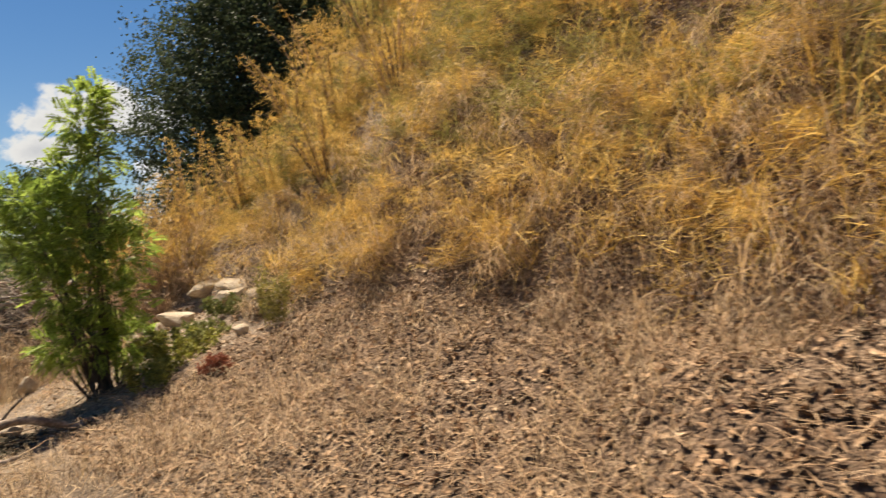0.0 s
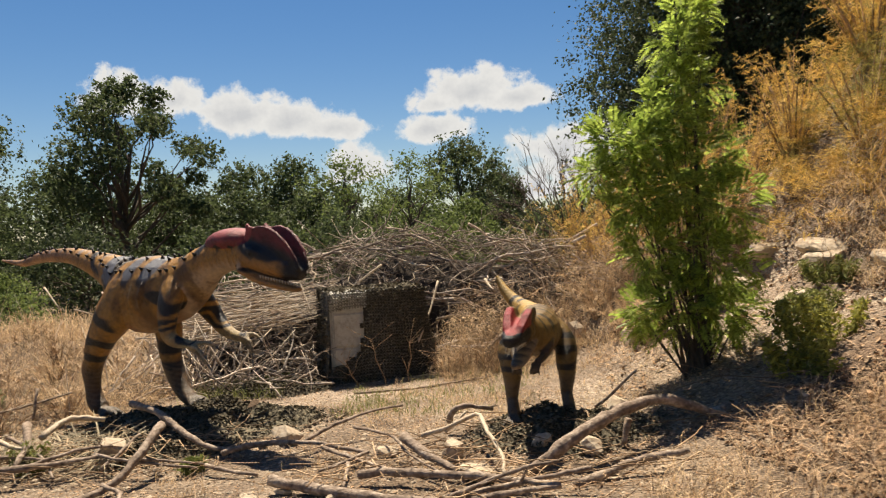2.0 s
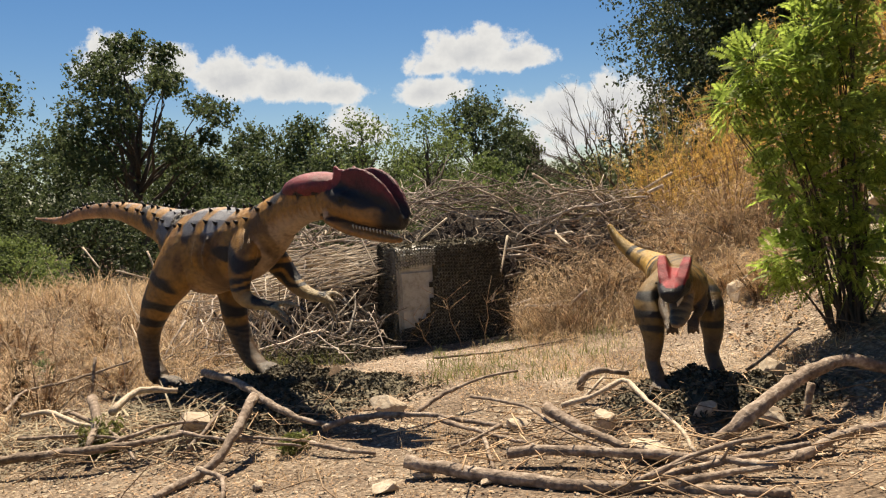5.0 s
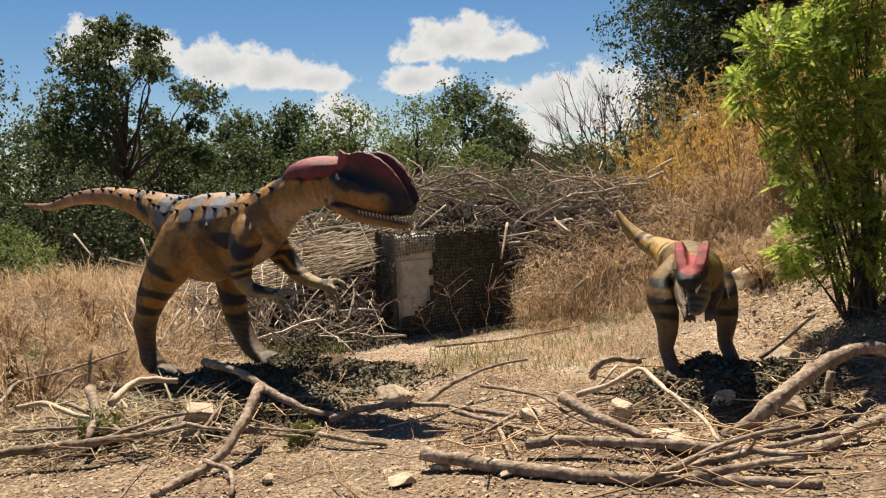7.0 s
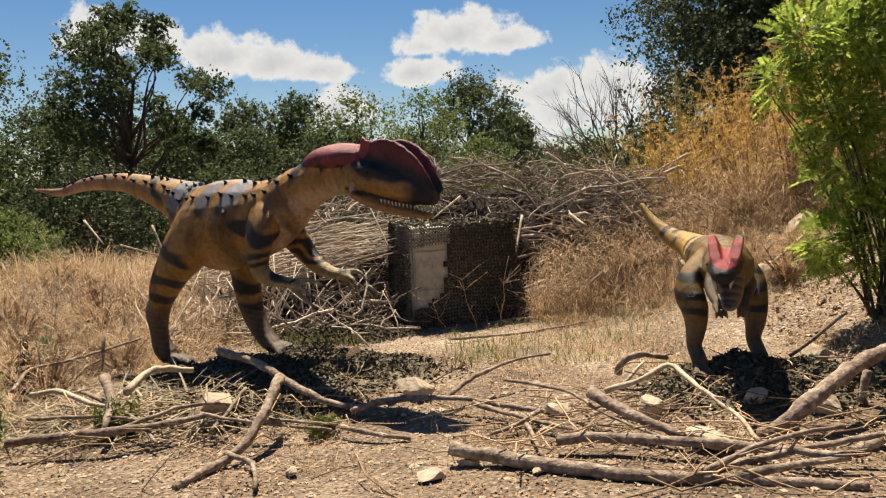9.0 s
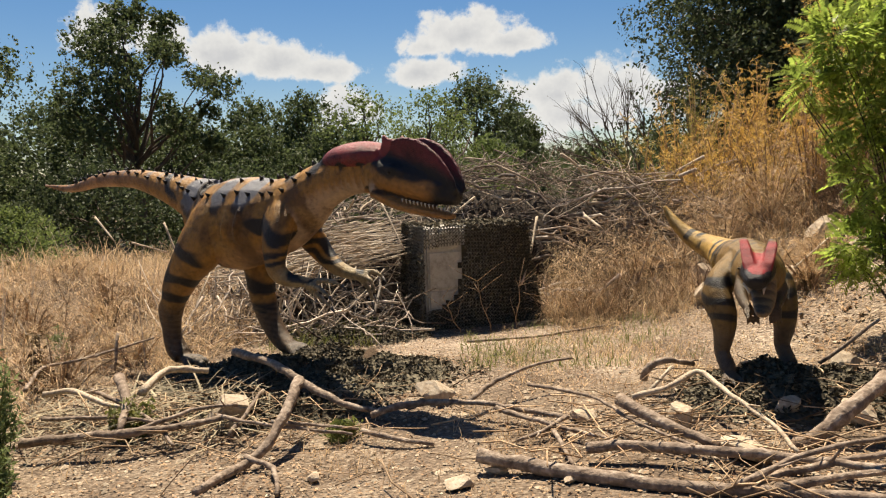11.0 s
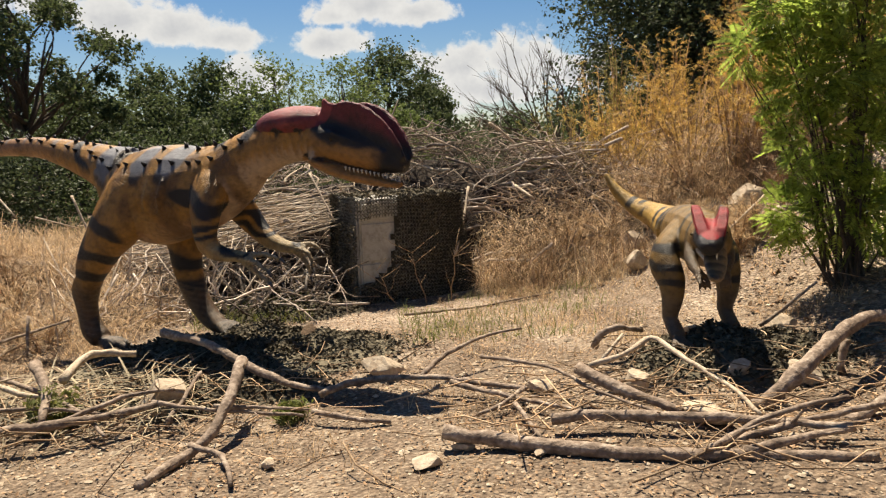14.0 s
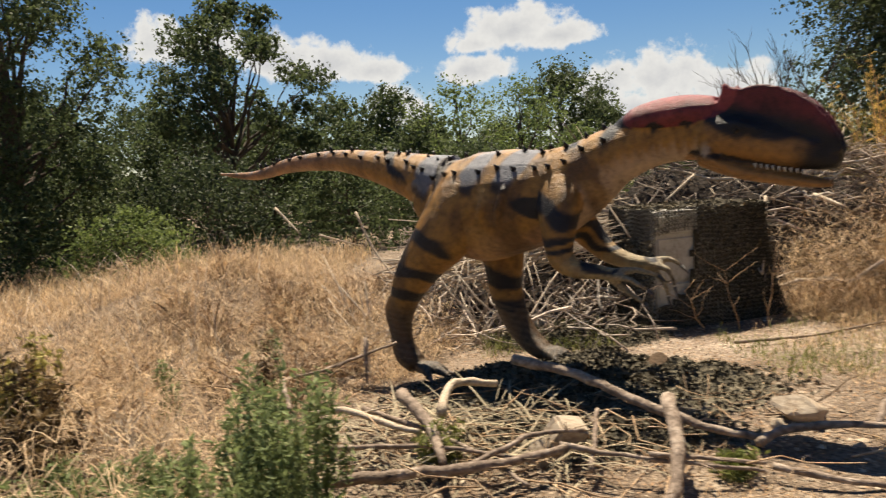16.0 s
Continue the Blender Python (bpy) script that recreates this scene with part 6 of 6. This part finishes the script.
# ---- green plants ----
def pinnate_bush():
    """The shrub with feathered leaves between the statue and the bank."""
    rnd = random.Random(14)
    root = new("green_shrub")
    x0, y0 = -0.42, 8.0
    z0 = height(x0, y0) - 0.05
    W, P, D, N = Shape(), [], [], []
    # lobes of the crown: place and radius
    LOBE = [(0.2, 0, 3.0, 0.17), (0.12, 0, 2.75, 0.24), (0.17, 0.05, 2.45, 0.26), (0.02, 0, 2.2, 0.28), (-0.23, -0.1, 1.95, 0.27), (-0.48, -0.1, 2.0, 0.21), (-0.6, 0, 1.75, 0.14), (0.27, 0, 1.85, 0.30),
            (-0.03, -0.2, 1.6, 0.33), (-0.27, -0.1, 1.48, 0.24), (0.42, -0.05, 1.45, 0.28), (-0.18, -0.1, 1.12, 0.30), (0.27, -0.15, 1.0, 0.33), (0.02, -0.1, 0.68, 0.30), (0.4, 0, 0.6, 0.28), (-0.22, 0.05, 0.62, 0.17)]
    for lx, ly, lz, lr in LOBE:
        for _ in range(3):
            d = Vector((rnd.gauss(0, 1), rnd.gauss(0, 1), rnd.gauss(0, 1))).normalized()
            tip = Vector((lx, ly, lz)) + d * lr * 0.8
            foot = Vector((0.2 + rnd.uniform(-0.12, 0.12), rnd.uniform(-0.12, 0.12), 0))
            mid = foot.lerp(Vector((lx, ly, lz)), 0.6) + Vector((rnd.uniform(-0.08, 0.08), rnd.uniform(-0.08, 0.08), 0))
            q = refine([(*foot, 0.012, 0.012), (*mid, 0.006, 0.006), (*tip, 0.002, 0.002)], 0.1)
            W.tube((q[:, :3] + np.array([x0, y0, z0])).tolist(), [float(r) for r in q[:, 3]], 5)
        for _ in range(int(430 * lr)):
            d = Vector((rnd.gauss(0, 1), rnd.gauss(0, 1), rnd.gauss(0, 1))).normalized()
            p = Vector((lx, ly, lz)) + d * lr * (0.15 + 0.95 * rnd.random() ** 0.7) * (0.75 + 0.5 * abs(noise.noise(d * 2.3 + Vector((lx, ly, lz)) * 5)))
            way = (d + Vector((rnd.gauss(0, 0.5), rnd.gauss(0, 0.5), rnd.gauss(0.15, 0.5)))).normalized()
            P.append(np.array(p) + np.array([x0, y0, z0]))
            D.append(np.array(way))
    P, D = np.array(P), np.array(D)
    V = []
    ROLL = np.array([0, 0, 1.0]) + RNG.normal(size=D.shape) * 0.7
    for k in range(9):
        t = 0.02 + 0.017 * k
        for s in (-1, 1):
            side = np.cross(D, ROLL)
            side /= np.linalg.norm(side, axis=1)[:, None]
            c = P + D * t + np.array([0, 0, -1.0]) * (t * t * 1.4)
            L = 0.05 * (1.0 if k < 6 else 0.75) * RNG.uniform(0.8, 1.2, (len(P), 1))
            tip = c + (side * s * 0.85 + D * 0.45) * L + np.array([0, 0, -0.012])
            w = D * L * 0.2
            V.append(np.stack([c, (c + tip) / 2 + w, tip, (c + tip) / 2 - w], 1))
    tagged(part("stems", W, M_BARK, root), kind="stuff")
    part("leaves", quads("leaves", np.vstack(V), [(0, 1, 2, 3)], False), M_LEAF, root, "bright green feathered leaves")["kind"] = "stuff"
    tagged(root, "tall bright green shrub with feathered leaves", "shrub")


pinnate_bush()


def weed(x, y, tall, wide, n, seed, material, label, leaf=0.04, per=80):
    """A leafy plant of upright stems."""
    rnd = random.Random(seed)
    root = new("weed")
    z0 = height(x, y)
    W, pts = Shape(), []
    for i in range(n):
        a, r = rnd.uniform(0, 6.28), wide * rnd.random() ** 0.6
        foot = Vector((x + r * 0.6 * math.cos(a), y + r * 0.6 * math.sin(a), z0 - 0.02))
        tip = Vector((x + r * math.cos(a), y + r * math.sin(a), z0 + tall * rnd.uniform(0.5, 1.0) * (1 - 0.3 * r / wide)))
        p = wander(foot, tip, 5, 0.04, rnd)
        W.tube(p, [0.004, 0.004, 0.003, 0.003, 0.002], 4)
        for k in range(per):
            t = rnd.uniform(0.12, 1.0)
            q = foot.lerp(tip, t)
            pts.append((q.x + rnd.gauss(0, 0.022), q.y + rnd.gauss(0, 0.022), q.z + rnd.gauss(0, 0.01)))
    tagged(part("stems", W, material, root), kind="stuff")
    tagged(part("leaves", leaves("leaves", np.array(pts), leaf, 0.0, 0.32), material, root), kind="stuff")
    tagged(root, label, "weed", "weeds in the clearing")


GREY_WEED = "grey-green upright leafy weed at the edge of the grass"
weed(-5.86, 6.42, 0.85, 0.26, 44, 1, M_WEED, GREY_WEED)
weed(-6.1, 6.15, 0.6, 0.22, 26, 2, M_WEED, GREY_WEED)
weed(-5.6, 6.1, 0.36, 0.16, 16, 3, M_WEED, GREY_WEED)
weed(-6.5, 5.9, 0.3, 0.3, 20, 4, M_WEED, GREY_WEED)
weed(-7.2, 6.2, 0.3, 0.3, 20, 5, M_WEED, GREY_WEED)
weed(-6.75, 8.9, 0.75, 0.08, 6, 6, M_WEED, "thin dark green weed stalk in dry grass")
weed(-7.3, 8.3, 0.55, 0.08, 5, 7, M_WEED, "thin dark green weed stalk in dry grass")
weed(-5.35, 7.15, 0.28, 0.14, 9, 8, M_GREENGRASS, "small green weed among dead branches", 0.05)
weed(-4.05, 6.95, 0.14, 0.1, 9, 9, M_GREENGRASS, "small green weed beside a stick", 0.04)
weed(0.45, 7.35, 0.45, 0.42, 22, 10, M_YELLOWLEAF, "yellow-green leafy weed below the shrub", 0.055)
weed(0.12, 6.95, 0.36, 0.3, 16, 11, M_YELLOWLEAF, "yellow-green leafy weed below the shrub", 0.055)
weed(0.7, 7.9, 0.3, 0.35, 24, 12, M_GREENGRASS, "olive leafy weed on the bank", 0.05)
weed(1.1, 8.4, 0.28, 0.35, 20, 13, M_GREENGRASS, "olive leafy weed on the bank", 0.05)
weed(0.62, 6.55, 0.2, 0.14, 12, 14, M_RED, "reddish withered weed on the bank", 0.04)
weed(-7.0, 5.6, 0.35, 0.3, 24, 18, M_WEED, GREY_WEED)
weed(-6.4, 5.4, 0.3, 0.25, 20, 19, M_WEED, GREY_WEED)
weed(-7.7, 6.5, 0.5, 0.25, 14, 20, M_OLIVE, "yellowing leafy weed in dry grass", 0.06)
weed(-8.3, 6.9, 0.55, 0.3, 16, 15, M_OLIVE, "yellowing leafy weed in dry grass", 0.06)
weed(-8.0, 7.6, 0.6, 0.3, 14, 16, M_OLIVE, "yellowing leafy weed in dry grass", 0.06)
weed(-6.65, 6.85, 0.3, 0.26, 26, 21, M_WEED, GREY_WEED)
weed(-7.0, 6.75, 0.34, 0.28, 26, 22, M_WEED, GREY_WEED)
weed(-7.75, 7.6, 0.75, 0.26, 20, 23, M_BROWNLEAF, "brown withering leafy weed in dry grass", 0.06)
weed(-8.1, 8.0, 0.8, 0.28, 18, 24, M_OLIVE, "yellowing leafy weed in dry grass", 0.06)
weed(-7.45, 7.15, 0.45, 0.3, 24, 25, M_BROWNLEAF, "brown withering leafy weed in dry grass", 0.06)
weed(-6.12, 6.85, 0.55, 0.2, 22, 27, M_WEED, GREY_WEED)
weed(-6.6, 8.3, 0.6, 0.07, 5, 26, M_BROWNLEAF, "withered brown weed stalk in dry grass", 0.05)
weed(1.25, 6.9, 0.75, 0.22, 14, 17, M_OLIVE, "thin olive shrub standing on the bank", 0.045)


tufts = np.array([(x, y, height(x, y)) for x, y in ((-6.75, 8.55), (-6.55, 8.65), (-6.3, 9.4), (-7.6, 9.2), (-6.9, 7.3), (-7.2, 7.5))])
roots = np.repeat(tufts, 90, axis=0) + RNG.normal(size=(540, 3)) * np.array([0.09, 0.09, 0.0])
stuff("pale_tufts", blades("pale_tufts", roots, 0.42, 0.005, 0.3, 0.9), M_CANE, "bleached pale grass tufts in the field", "grass")


# ---- standing sticks and saplings near the cabinet ----
def sapling(x, y, tall, seed):
    """A thin dry sapling with a few bare side twigs."""
    rnd = random.Random(seed)
    root = new("dry_sapling")
    z = height(x, y) - 0.02
    top = Vector((x + rnd.uniform(-0.2, 0.2), y + rnd.uniform(-0.1, 0.1), z + tall))
    stem = wander((x, y, z), top, 6, 0.04, rnd)
    part("stem", Shape().tube(stem, [0.006, 0.0055, 0.005, 0.004, 0.003, 0.002], 5), M_DEAD, root)
    for k in range(6):
        p = stem[rnd.randrange(1, 6)]
        q = p + Vector((rnd.uniform(-0.3, 0.3), rnd.uniform(-0.1, 0.1), rnd.uniform(0.05, 0.25)))
        part("twig", Shape().tube(wander(p, q, 4, 0.06, rnd), [0.0035, 0.003, 0.0025, 0.0015], 4), M_DEAD, root)
    tagged(root, "thin bare dry sapling in front of the cabinet", "sapling", "dry saplings")


for i, (x, y, t) in enumerate([(-3.1, 10.2, 0.55), (-2.85, 10.25, 0.75), (-2.6, 10.35, 0.5), (-3.4, 10.15, 0.4), (-2.2, 10.5, 0.6), (-1.9, 10.4, 0.65), (-1.2, 10.2, 0.6), (-6.9, 9.4, 1.0), (-1.5, 11.0, 0.8), (-2.3, 11.0, 0.9)]):
    sapling(x, y, t, 700 + i)

STANDING = [
    (0.016, [(-2.52, 11.3, 1.03), (-2.62, 11.0, 0.68), (-2.75, 10.7, 0.35)]),
    (0.014, [(-2.84, 11.2, 0.89), (-2.93, 11.1, 0.68), (-2.79, 10.9, 0.48), (-2.75, 10.7, 0.35)]),
    (0.02, [(-1.91, 11.7, 1.0), (-1.87, 11.4, 0.95), (-1.8, 11.2, 0.88)]),
    (0.012, [(-7.21, 10.5, 1.21), (-6.92, 10.3, 0.96)]),
    (0.012, [(-6.4, 10.3, 1.14), (-6.24, 10.2, 0.81), (-6.01, 10.0, 0.55)]),
    (0.012, [(-4.23, 10.8, 1.26), (-3.97, 10.4, 0.78)]),
    (0.01, [(-6.75, 10.3, 0.95), (-6.4, 10.4, 0.82)]),
    (0.012, [(-0.03, 9.5, 0.96), (-0.56, 9.2, 0.66)]),
    (0.014, [(-3.22, 11.2, 1.28), (-3.54, 11.0, 1.05)]),
]
for i, (r, pts) in enumerate(STANDING):
    S = Shape()
    q = refine([(*p, r, r) for p in pts], 0.08)
    S.tube(q[:, :3].tolist(), [r * (1 - 0.45 * k / len(q)) for k in range(len(q))], 7)
    tagged(part("stick", S, M_PALE), "pale bare stick leaning against the brush", "stick", "leaning sticks")
